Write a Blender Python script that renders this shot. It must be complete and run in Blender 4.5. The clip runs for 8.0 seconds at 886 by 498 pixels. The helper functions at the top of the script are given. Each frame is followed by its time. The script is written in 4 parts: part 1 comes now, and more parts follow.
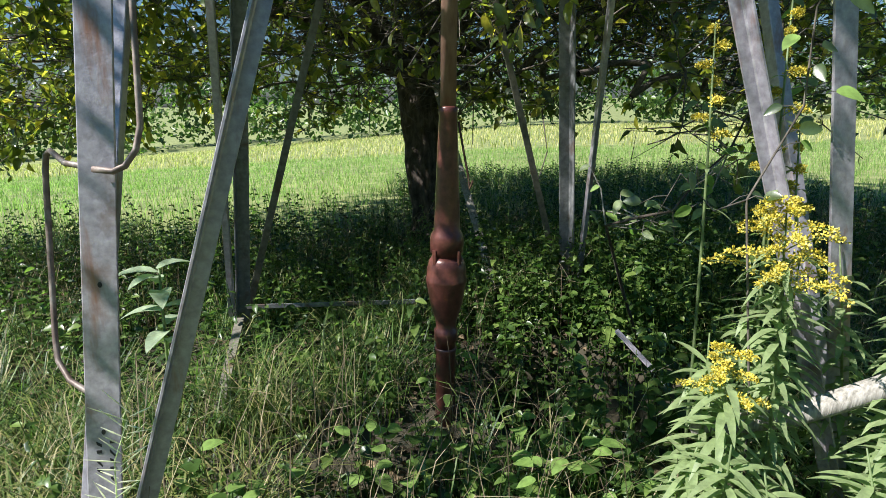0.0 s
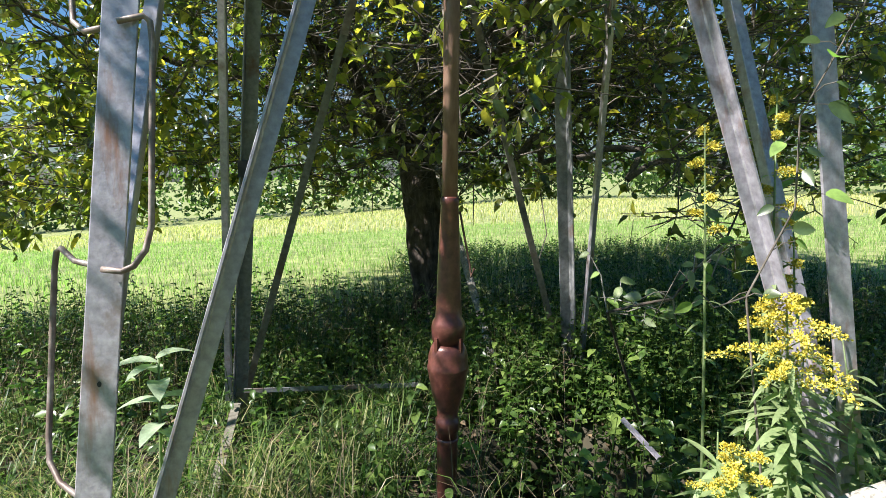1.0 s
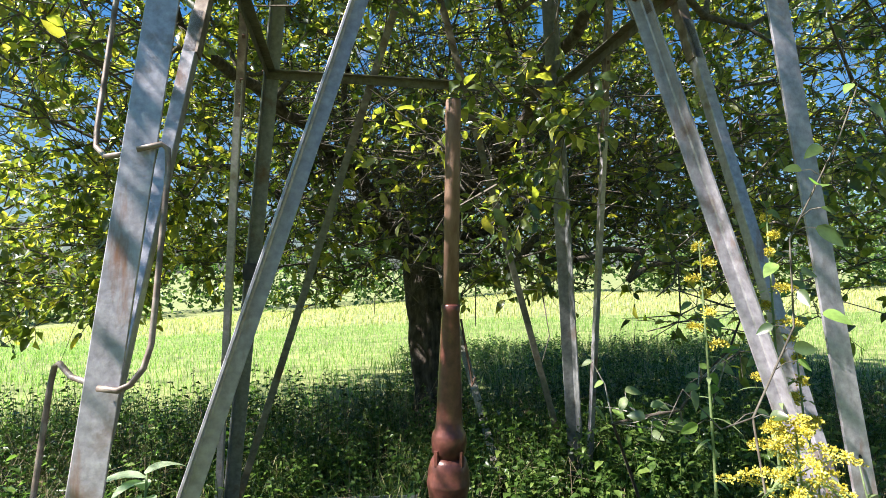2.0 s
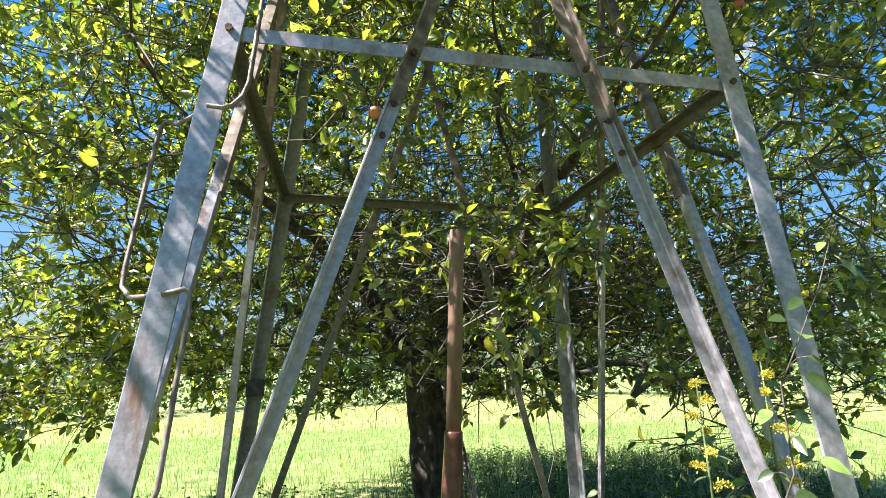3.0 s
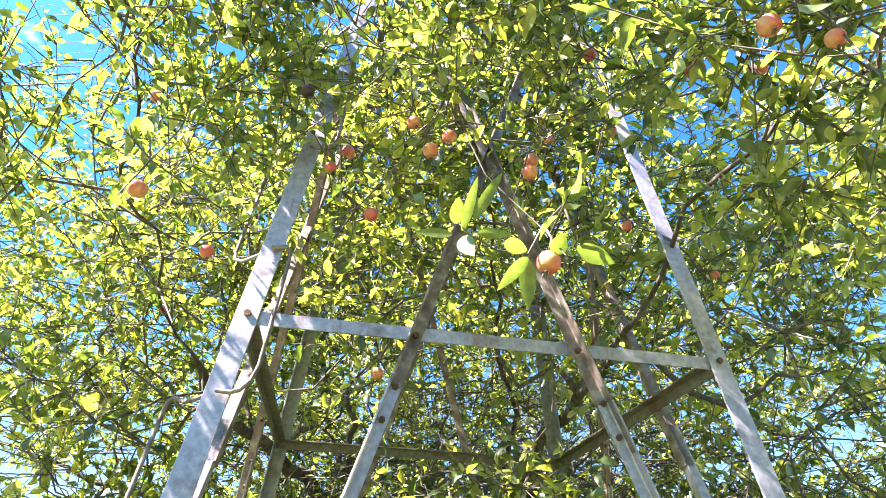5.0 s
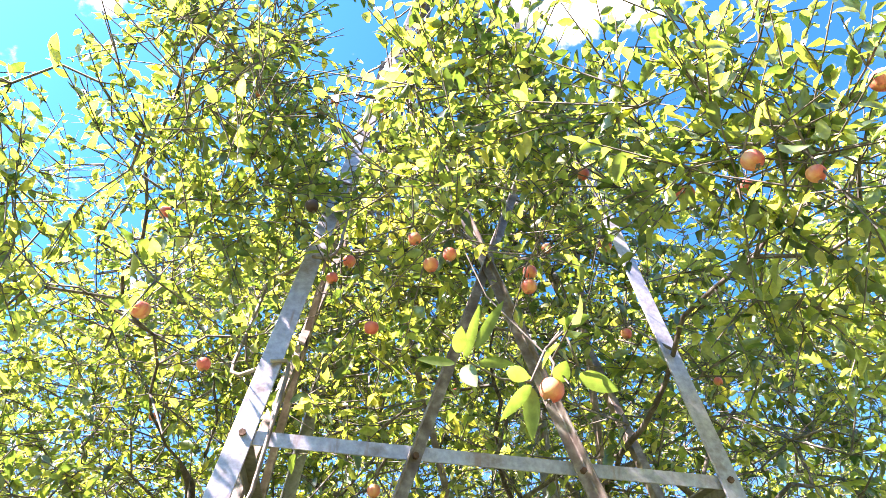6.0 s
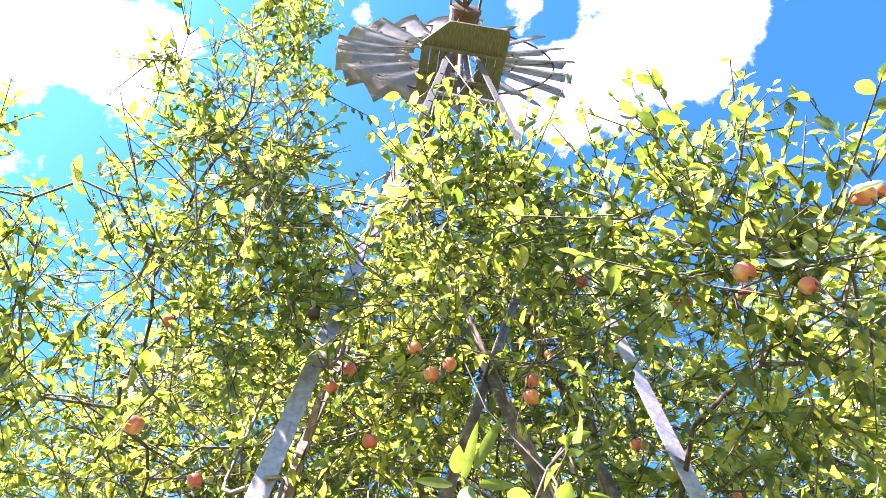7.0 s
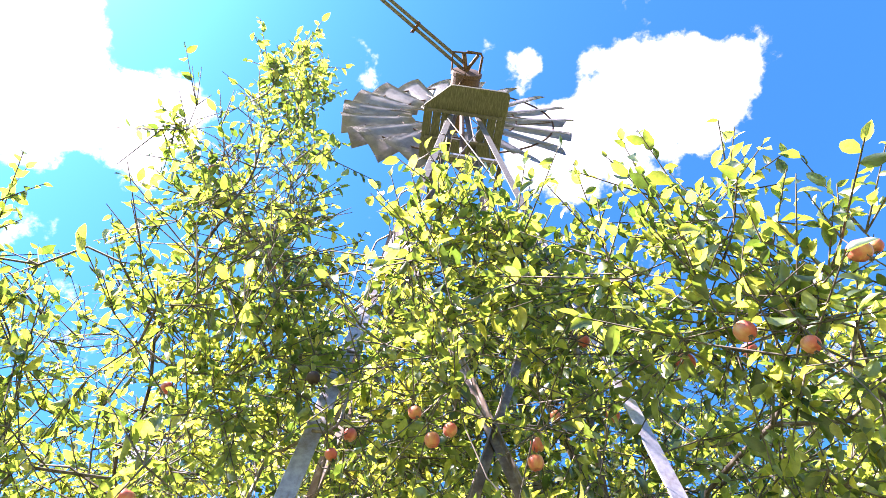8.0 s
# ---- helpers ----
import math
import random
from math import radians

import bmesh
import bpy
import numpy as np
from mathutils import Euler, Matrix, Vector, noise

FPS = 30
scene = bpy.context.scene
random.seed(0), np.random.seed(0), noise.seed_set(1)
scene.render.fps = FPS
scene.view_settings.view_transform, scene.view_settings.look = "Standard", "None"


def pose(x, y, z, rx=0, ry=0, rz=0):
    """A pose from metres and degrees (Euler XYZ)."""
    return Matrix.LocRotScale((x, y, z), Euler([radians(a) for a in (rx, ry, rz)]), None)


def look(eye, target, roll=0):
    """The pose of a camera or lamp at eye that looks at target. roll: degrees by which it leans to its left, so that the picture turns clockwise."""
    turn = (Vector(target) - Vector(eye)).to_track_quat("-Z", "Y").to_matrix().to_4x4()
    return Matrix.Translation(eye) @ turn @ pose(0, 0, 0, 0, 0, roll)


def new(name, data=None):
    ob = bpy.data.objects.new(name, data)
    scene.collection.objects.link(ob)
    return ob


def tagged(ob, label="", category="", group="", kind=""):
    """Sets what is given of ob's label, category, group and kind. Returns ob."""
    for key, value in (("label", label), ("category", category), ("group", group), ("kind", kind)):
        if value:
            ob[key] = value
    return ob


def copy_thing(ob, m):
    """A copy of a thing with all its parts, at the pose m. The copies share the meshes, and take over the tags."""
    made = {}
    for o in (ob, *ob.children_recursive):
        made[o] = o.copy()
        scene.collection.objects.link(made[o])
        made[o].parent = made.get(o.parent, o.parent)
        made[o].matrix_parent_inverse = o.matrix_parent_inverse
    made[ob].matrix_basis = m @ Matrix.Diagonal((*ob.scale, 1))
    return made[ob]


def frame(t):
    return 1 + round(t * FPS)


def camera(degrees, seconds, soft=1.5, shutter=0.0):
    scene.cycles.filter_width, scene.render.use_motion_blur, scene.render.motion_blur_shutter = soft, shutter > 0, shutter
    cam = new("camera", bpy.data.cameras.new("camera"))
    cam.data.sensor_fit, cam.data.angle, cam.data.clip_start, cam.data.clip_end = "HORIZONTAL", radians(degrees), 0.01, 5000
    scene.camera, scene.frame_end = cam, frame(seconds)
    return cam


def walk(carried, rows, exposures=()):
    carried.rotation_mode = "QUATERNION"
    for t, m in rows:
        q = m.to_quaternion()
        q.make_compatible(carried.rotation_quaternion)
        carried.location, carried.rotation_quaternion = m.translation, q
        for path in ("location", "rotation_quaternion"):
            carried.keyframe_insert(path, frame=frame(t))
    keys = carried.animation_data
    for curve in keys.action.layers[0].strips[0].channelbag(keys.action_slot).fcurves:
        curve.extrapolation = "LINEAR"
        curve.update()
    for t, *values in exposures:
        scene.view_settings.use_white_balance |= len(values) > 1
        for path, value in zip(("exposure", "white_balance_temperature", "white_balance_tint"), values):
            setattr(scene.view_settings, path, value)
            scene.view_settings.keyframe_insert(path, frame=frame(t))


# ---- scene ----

# camera and its walk
cam = camera(77.23, 8.0, soft=0.7)
ROWS = [
    (0.0, 0.0034, 0.0014, 1.0611, 0.49, -14.89, -1.17),
    (0.5, 0.0004, -0.0029, 1.0884, 0.36, -11.37, -1.14),
    (1.0, 0.0004, 0.0002, 1.1085, 0.38, -7.44, -1.09),
    (2.5, 0.0121, -0.0289, 1.1906, 0.73, 7.10, -0.65),
    (3.0, 0.0095, -0.0783, 1.2349, 0.81, 12.15, -0.35),
    (3.5, 0.0093, -0.1177, 1.2747, 0.82, 17.92, 0.17),
    (4.0, 0.0174, -0.1402, 1.3141, 1.12, 23.42, 0.63),
    (4.5, 0.0218, -0.1622, 1.3416, 1.26, 28.94, 0.87),
    (6.0, 0.0091, -0.2414, 1.4231, 0.88, 42.41, 0.62),
    (6.5, 0.0147, -0.2557, 1.4243, 1.31, 48.34, 0.79),
    (7.0, 0.0245, -0.2701, 1.4303, 2.01, 52.58, 1.19),
    (7.5, 0.0353, -0.2741, 1.4374, 2.68, 55.50, 1.36),
    (8.0, 0.0467, -0.2824, 1.4373, 3.50, 58.30, 1.44),
]
EXPOSURES = [(0.0, 1.32, 6320, 9), (0.5, 1.54, 6380, 9), (1.0, 1.74, 6450, 11), (2.5, 2.08, 6600, 11), (3.5, 2.48, 6600, 13), (4.5, 3.12, 6680, 20), (6.0, 3.36, 6600, 29), (8.0, 3.07, 6480, 31)]


def aim(yaw, pitch):
    yaw, pitch = radians(yaw), radians(pitch)
    return Vector((-math.sin(yaw) * math.cos(pitch), math.cos(yaw) * math.cos(pitch), math.sin(pitch)))


walk(cam, [(t, look((x, y, z), Vector((x, y, z)) + aim(yaw, pitch), roll)) for t, x, y, z, yaw, pitch, roll in ROWS], EXPOSURES)

# ---------------------------------------------------------------- light
SUN = Vector((-0.60, -0.265, 0.755)).normalized()
sun_data = bpy.data.lights.new("sun", "SUN")
sun_data.energy, sun_data.angle, sun_data.color = 5.0, radians(0.53), (1.0, 0.955, 0.88)
sun = new("sun", sun_data)
sun.matrix_world = look(SUN * 60, (0, 0, 0))

world = bpy.data.worlds.new("sky")
scene.world = world
world.use_nodes = True
wt = world.node_tree
wt.nodes.clear()


def node(tree, kind, **values):
    n = tree.nodes.new(kind)
    for key, value in values.items():
        n.inputs[key.replace("_", " ")].default_value = value
    return n


sky = wt.nodes.new("ShaderNodeTexSky")
sky.sky_type, sky.sun_disc = "NISHITA", False
sky.sun_elevation = math.asin(SUN.z)
sky.sun_rotation = math.atan2(SUN.x, SUN.y)
sky.air_density, sky.dust_density, sky.ozone_density = 1.0, 1.6, 2.0
way = wt.nodes.new("ShaderNodeTexCoord")


def wmath(op, a, b=0.0, c=0.0):
    n = wt.nodes.new("ShaderNodeMath")
    n.operation = op
    for i, v in enumerate((a, b, c)):
        if isinstance(v, (int, float)):
            n.inputs[i].default_value = v
        else:
            wt.links.new(v, n.inputs[i])
    return n.outputs[0]


def cloud_bank(direction, inner, outer):
    dot = wt.nodes.new("ShaderNodeVectorMath")
    dot.operation = "DOT_PRODUCT"
    dot.inputs[1].default_value = Vector(direction).normalized()
    wt.links.new(way.outputs["Generated"], dot.inputs[0])
    ramp = wt.nodes.new("ShaderNodeMapRange")
    ramp.inputs[1].default_value, ramp.inputs[2].default_value = math.cos(radians(outer)), math.cos(radians(inner))
    wt.links.new(dot.outputs["Value"], ramp.inputs[0])
    return ramp.outputs[0]


puff = node(wt, "ShaderNodeTexNoise", Scale=8.5, Detail=10.0, Roughness=0.6)
wt.links.new(way.outputs["Generated"], puff.inputs["Vector"])
drift = node(wt, "ShaderNodeTexNoise", Scale=2.2, Detail=3.0)
wt.links.new(way.outputs["Generated"], drift.inputs["Vector"])
banks = wmath("MAXIMUM", cloud_bank((0.371, 0.27, 0.89), 0, 6.5), cloud_bank((-0.60, 0.15, 0.80), 2, 10))
banks = wmath("MAXIMUM", banks, cloud_bank((0.283, 0.31, 0.913), 0, 8))
banks = wmath("MAXIMUM", banks, cloud_bank((0.175, 0.36, 0.917), 0, 7))
banks = wmath("MAXIMUM", banks, cloud_bank((-0.49, 0.265, 0.83), 0, 7))
banks = wmath("MAXIMUM", banks, wmath("MULTIPLY", cloud_bank((0.118, 0.246, 0.962), 0, 3), 0.6))
banks = wmath("MAXIMUM", banks, wmath("MULTIPLY", wmath("SUBTRACT", drift.outputs["Fac"], 0.68), 4.0))
cover = wmath("ADD", banks, wmath("MULTIPLY", wmath("SUBTRACT", puff.outputs["Fac"], 0.5), 2.7))
mask = wt.nodes.new("ShaderNodeMapRange")
mask.interpolation_type = "SMOOTHSTEP"
mask.inputs[1].default_value, mask.inputs[2].default_value = 0.33, 0.66
wt.links.new(cover, mask.inputs[0])
mixer = wt.nodes.new("ShaderNodeMix")
mixer.data_type = "RGBA"
wt.links.new(mask.outputs[0], mixer.inputs["Factor"])
tint = wt.nodes.new("ShaderNodeMix")
tint.data_type, tint.blend_type = "RGBA", "MULTIPLY"
rise = wt.nodes.new("ShaderNodeSeparateXYZ")
wt.links.new(way.outputs["Generated"], rise.inputs[0])
deepen = wt.nodes.new("ShaderNodeMapRange")
deepen.inputs[1].default_value, deepen.inputs[2].default_value = -0.05, 0.5
wt.links.new(rise.outputs["Z"], deepen.inputs[0])
wt.links.new(deepen.outputs[0], tint.inputs["Factor"])
tint.inputs["B"].default_value = (0.31, 1.11, 1.66, 1)
wt.links.new(sky.outputs[0], tint.inputs["A"])
wt.links.new(tint.outputs["Result"], mixer.inputs["A"])
mixer.inputs["B"].default_value = (8.5, 8.6, 8.8, 1)
background = node(wt, "ShaderNodeBackground", Strength=0.034)
wt.links.new(mixer.outputs["Result"], background.inputs["Color"])
out = wt.nodes.new("ShaderNodeOutputWorld")
wt.links.new(background.outputs[0], out.inputs[0])


# ---------------------------------------------------------------- materials
def material(name, colours, rough=0.7, metal=0.0, scale=20.0, bump=0.15, stretch=(1, 1, 1), through_light=0.0, island=False, stains=None, spec=0.5, glow_tint=(2.1, 2.75, 1.6), coat=0.0):
    """colours: dark to light. stains: (colour, scale, cover) laid over in patches. through_light: share of translucence."""
    m = bpy.data.materials.new(name)
    m.use_nodes = True
    tree = m.node_tree
    tree.nodes.clear()
    outp = tree.nodes.new("ShaderNodeOutputMaterial")
    shade = tree.nodes.new("ShaderNodeBsdfPrincipled")
    shade.inputs["Roughness"].default_value, shade.inputs["Metallic"].default_value = rough, metal
    shade.inputs["Specular IOR Level"].default_value = spec
    place = tree.nodes.new("ShaderNodeTexCoord")
    mapping = tree.nodes.new("ShaderNodeMapping")
    mapping.inputs["Scale"].default_value = stretch
    tree.links.new(place.outputs["Object"], mapping.inputs["Vector"])
    fine = node(tree, "ShaderNodeTexNoise", Scale=scale, Detail=6.0, Roughness=0.6)
    tree.links.new(mapping.outputs[0], fine.inputs["Vector"])
    ramp = tree.nodes.new("ShaderNodeValToRGB")
    for i, c in enumerate(colours):
        at = 0.28 + 0.44 * i / max(1, len(colours) - 1)
        if i < 2:
            e = ramp.color_ramp.elements[i]
            e.position = at
        else:
            e = ramp.color_ramp.elements.new(at)
        e.color = (*c, 1)
    if island:
        geo = tree.nodes.new("ShaderNodeNewGeometry")
        for i, e in enumerate(sorted(ramp.color_ramp.elements, key=lambda q: q.position)):
            e.position = i / max(1, len(colours) - 1)
        tree.links.new(geo.outputs["Random Per Island"], ramp.inputs["Fac"])
        blotch = node(tree, "ShaderNodeTexNoise", Scale=55.0, Detail=4.0, Roughness=0.6)
        tree.links.new(place.outputs["Object"], blotch.inputs["Vector"])
        shade_range = tree.nodes.new("ShaderNodeMapRange")
        shade_range.inputs[1].default_value, shade_range.inputs[2].default_value = 0.3, 0.7
        shade_range.inputs[3].default_value, shade_range.inputs[4].default_value = 0.68, 1.28
        tree.links.new(blotch.outputs["Fac"], shade_range.inputs[0])
    else:
        tree.links.new(fine.outputs["Fac"], ramp.inputs["Fac"])
    colour = ramp.outputs["Color"]
    if island:
        vary = tree.nodes.new("ShaderNodeVectorMath")
        vary.operation = "SCALE"
        tree.links.new(colour, vary.inputs[0])
        tree.links.new(shade_range.outputs[0], vary.inputs["Scale"])
        colour = vary.outputs[0]
    for stain in stains or ():
        patch = node(tree, "ShaderNodeTexNoise", Scale=stain[1], Detail=5.0, Roughness=0.65)
        drawn = tree.nodes.new("ShaderNodeMapping")
        drawn.inputs["Scale"].default_value = stain[3] if len(stain) > 3 else (1, 1, 1)
        tree.links.new(place.outputs["Object"], drawn.inputs["Vector"])
        tree.links.new(drawn.outputs[0], patch.inputs["Vector"])
        edge = tree.nodes.new("ShaderNodeMapRange")
        edge.inputs[1].default_value, edge.inputs[2].default_value = 1.0 - stain[2], 1.14 - stain[2]
        tree.links.new(patch.outputs["Fac"], edge.inputs[0])
        mix = tree.nodes.new("ShaderNodeMix")
        mix.data_type = "RGBA"
        mix.inputs["B"].default_value = (*stain[0], 1)
        tree.links.new(edge.outputs[0], mix.inputs["Factor"])
        tree.links.new(colour, mix.inputs["A"])
        colour = mix.outputs["Result"]
    tree.links.new(colour, shade.inputs["Base Color"])
    shade.inputs["Coat Weight"].default_value, shade.inputs["Coat Roughness"].default_value = coat, 0.22
    if bump:
        b = node(tree, "ShaderNodeBump", Strength=bump, Distance=0.004)
        tree.links.new(fine.outputs["Fac"], b.inputs["Height"])
        tree.links.new(b.outputs[0], shade.inputs["Normal"])
    last = shade.outputs[0]
    if through_light:
        glow = tree.nodes.new("ShaderNodeBsdfTranslucent")
        warm = tree.nodes.new("ShaderNodeMix")
        warm.data_type, warm.blend_type = "RGBA", "MULTIPLY"
        warm.inputs["Factor"].default_value, warm.inputs["B"].default_value = 1.0, (*glow_tint, 1)
        tree.links.new(colour, warm.inputs["A"])
        tree.links.new(warm.outputs["Result"], glow.inputs["Color"])
        both = tree.nodes.new("ShaderNodeMixShader")
        both.inputs[0].default_value = through_light
        tree.links.new(last, both.inputs[1])
        tree.links.new(glow.outputs[0], both.inputs[2])
        last = both.outputs[0]
    tree.links.new(last, outp.inputs["Surface"])
    return m


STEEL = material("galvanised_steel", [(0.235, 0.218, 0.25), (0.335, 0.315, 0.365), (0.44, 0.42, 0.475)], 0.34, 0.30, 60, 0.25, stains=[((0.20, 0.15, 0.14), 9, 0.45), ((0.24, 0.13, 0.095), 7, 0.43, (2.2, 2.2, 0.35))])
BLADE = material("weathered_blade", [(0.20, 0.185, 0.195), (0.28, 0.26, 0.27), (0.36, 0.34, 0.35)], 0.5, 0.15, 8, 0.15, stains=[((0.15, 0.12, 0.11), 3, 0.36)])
# rust-stained steel, darkened so the far legs carry their shade in the colour
STEEL_DULL_SHADED = material("weathered_shaded_steel", [(0.12, 0.125, 0.135), (0.20, 0.205, 0.215), (0.28, 0.285, 0.295)], 0.55, 0.2, 45, 0.3, stains=[((0.13, 0.07, 0.04), 7, 0.45)])
# rusty brown, darkened for upper legs that face away from the sun
AGED_SHADED = material("browned_shaded_steel", [(0.055, 0.047, 0.043), (0.11, 0.098, 0.092), (0.17, 0.155, 0.15)], 0.6, 0.2, 45, 0.3, stains=[((0.10, 0.055, 0.035), 7, 0.42)])
# darker copy of the tower steel for far braces and girts off the near face
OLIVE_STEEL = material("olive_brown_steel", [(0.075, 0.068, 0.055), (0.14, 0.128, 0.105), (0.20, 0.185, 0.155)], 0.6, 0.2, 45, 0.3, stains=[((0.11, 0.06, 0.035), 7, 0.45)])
RUST = material("rust", [(0.045, 0.022, 0.016), (0.085, 0.042, 0.028), (0.14, 0.075, 0.05)], 0.75, 0.2, 70, 0.4)
IRON = material("red_brown_iron", [(0.058, 0.021, 0.019), (0.10, 0.034, 0.029), (0.15, 0.055, 0.045)], 0.30, 0.1, 35, 0.25, stains=[((0.26, 0.10, 0.03), 11, 0.36)])
PIPE = material("dusty_pipe", [(0.12, 0.062, 0.045), (0.20, 0.115, 0.085), (0.28, 0.18, 0.14)], 0.6, 0.1, 40, 0.3, (1, 1, 0.3))
ROD = material("rusty_rod", [(0.09, 0.06, 0.05), (0.17, 0.13, 0.115), (0.34, 0.30, 0.27)], 0.55, 0.3, 25, 0.3)
MOSSY = material("mossy_board", [(0.045, 0.042, 0.032), (0.085, 0.078, 0.055), (0.15, 0.14, 0.10)], 0.85, 0, 14, 0.5, (6, 1, 1), stains=[((0.05, 0.05, 0.03), 6, 0.4)])
GREYWOOD = material("weathered_wood", [(0.10, 0.095, 0.085), (0.24, 0.22, 0.20), (0.38, 0.36, 0.34)], 0.9, 0, 18, 0.7, (8, 8, 0.6))
BARK = material("apple_bark", [(0.016, 0.011, 0.009), (0.062, 0.048, 0.040), (0.15, 0.125, 0.11)], 0.95, 0, 28, 1.0, (1, 1, 0.45), stains=[((0.16, 0.165, 0.14), 8, 0.38)])
TWIG = material("twig_bark", [(0.03, 0.025, 0.02), (0.095, 0.08, 0.068), (0.18, 0.16, 0.14)], 0.9, 0, 40, 0.3)
LEAF = material("apple_leaf", [(0.018, 0.040, 0.014), (0.035, 0.066, 0.024), (0.062, 0.101, 0.035), (0.092, 0.138, 0.046), (0.13, 0.172, 0.058), (0.20, 0.22, 0.072)], 0.34, 0, 80, 0.1, through_light=0.52, island=True, spec=1.0, glow_tint=(4.7, 3.75, 1.05), coat=0.7)
LEAF_WEED = material("weed_leaf", [(0.016, 0.036, 0.009), (0.052, 0.095, 0.022), (0.14, 0.195, 0.05)], 0.36, 0, 80, 0.1, through_light=0.3, island=True, spec=0.4)
LEAF_PALE = material("goldenrod_leaf", [(0.13, 0.175, 0.08), (0.195, 0.24, 0.115), (0.28, 0.32, 0.17)], 0.5, 0, 80, 0.1, through_light=0.3, island=True, spec=0.4)
LEAF_HOAR = material("downy_leaf", [(0.22, 0.28, 0.18), (0.30, 0.36, 0.25), (0.38, 0.43, 0.33)], 0.45, 0, 80, 0.1, through_light=0.25, island=True, spec=0.6)
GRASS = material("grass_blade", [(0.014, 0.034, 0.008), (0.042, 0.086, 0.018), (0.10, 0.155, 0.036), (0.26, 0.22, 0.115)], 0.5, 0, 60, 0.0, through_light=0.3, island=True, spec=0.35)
STRAW_GRASS = material("yellowing_grass", [(0.04, 0.07, 0.018), (0.10, 0.135, 0.035), (0.17, 0.18, 0.055), (0.32, 0.26, 0.14)], 0.5, 0, 60, 0.0, through_light=0.3, island=True, spec=0.35)
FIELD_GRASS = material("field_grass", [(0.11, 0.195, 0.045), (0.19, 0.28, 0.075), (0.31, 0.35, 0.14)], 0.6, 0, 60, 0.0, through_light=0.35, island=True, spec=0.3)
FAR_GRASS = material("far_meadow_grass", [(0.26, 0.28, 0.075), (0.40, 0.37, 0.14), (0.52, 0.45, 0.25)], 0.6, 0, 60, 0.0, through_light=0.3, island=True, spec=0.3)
SILK = material("seed_silk", [(0.45, 0.42, 0.34), (0.62, 0.60, 0.52)], 0.6, 0, 60, 0.0, through_light=0.3, island=True)
FALLEN = material("fallen_leaf", [(0.03, 0.02, 0.012), (0.085, 0.055, 0.03), (0.17, 0.12, 0.07)], 0.8, 0, 60, 0.0, through_light=0.1, island=True)
DRY = material("dry_stem", [(0.06, 0.045, 0.027), (0.16, 0.12, 0.075), (0.34, 0.28, 0.19)], 0.8, 0, 60, 0.0, through_light=0.15, island=True)
BLOOM = material("goldenrod_bloom", [(0.40, 0.30, 0.03), (0.55, 0.44, 0.055), (0.62, 0.54, 0.15)], 0.7, 0, 60, 0.0, through_light=0.12, island=True)
LEAF_YOUNG = material("young_apple_leaf", [(0.05, 0.085, 0.022), (0.13, 0.175, 0.05), (0.20, 0.23, 0.07)], 0.32, 0, 80, 0.1, through_light=0.5, island=True, spec=0.9, glow_tint=(2.6, 2.8, 1.1))
APPLE = material("apple_skin", [(0.40, 0.045, 0.05), (0.52, 0.12, 0.085), (0.58, 0.36, 0.15)], 0.35, 0, 9, 0.05, (3, 3, 0.8), stains=[((0.52, 0.34, 0.11), 14, 0.36)])
ROTTEN = material("rotten_apple", [(0.02, 0.012, 0.012), (0.06, 0.03, 0.025)], 0.6, 0, 25, 0.3)
RUBBER = material("black_band", [(0.012, 0.012, 0.013), (0.025, 0.025, 0.027)], 0.7, 0, 30, 0.2)
DARK_FLOOR = ((0.016, 0.013, 0.008), (0.05, 0.042, 0.024))
SOIL = material("meadow_floor", [(0.06, 0.07, 0.022), (0.15, 0.175, 0.055), (0.27, 0.26, 0.11)], 0.95, 0, 3, 0.6)


def add_dark_floor(m):
    """Darker floor colour round the tower's foot, with a ragged edge to the meadow."""
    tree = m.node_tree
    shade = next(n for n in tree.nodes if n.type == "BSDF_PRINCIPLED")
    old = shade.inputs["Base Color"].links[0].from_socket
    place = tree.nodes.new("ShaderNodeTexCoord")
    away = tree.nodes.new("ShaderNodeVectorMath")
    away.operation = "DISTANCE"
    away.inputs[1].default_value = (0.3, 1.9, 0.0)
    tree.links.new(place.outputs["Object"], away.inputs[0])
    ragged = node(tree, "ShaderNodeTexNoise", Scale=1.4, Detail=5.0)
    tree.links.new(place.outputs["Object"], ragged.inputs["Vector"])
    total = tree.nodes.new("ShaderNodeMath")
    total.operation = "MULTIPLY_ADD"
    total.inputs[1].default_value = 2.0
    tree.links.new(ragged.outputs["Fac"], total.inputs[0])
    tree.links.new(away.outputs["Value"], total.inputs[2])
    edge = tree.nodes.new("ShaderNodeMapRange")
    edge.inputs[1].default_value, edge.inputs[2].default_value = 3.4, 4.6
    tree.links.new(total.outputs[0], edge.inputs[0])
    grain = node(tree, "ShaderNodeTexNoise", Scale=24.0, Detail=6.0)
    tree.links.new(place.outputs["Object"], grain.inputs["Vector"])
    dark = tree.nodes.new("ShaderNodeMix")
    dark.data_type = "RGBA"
    dark.inputs["A"].default_value, dark.inputs["B"].default_value = (*DARK_FLOOR[0], 1), (*DARK_FLOOR[1], 1)
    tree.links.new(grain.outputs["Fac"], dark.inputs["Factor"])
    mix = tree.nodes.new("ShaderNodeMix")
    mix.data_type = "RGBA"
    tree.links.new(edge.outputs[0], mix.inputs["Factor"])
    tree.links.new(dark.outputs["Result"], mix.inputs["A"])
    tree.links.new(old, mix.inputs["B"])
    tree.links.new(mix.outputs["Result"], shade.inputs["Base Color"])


add_dark_floor(SOIL)


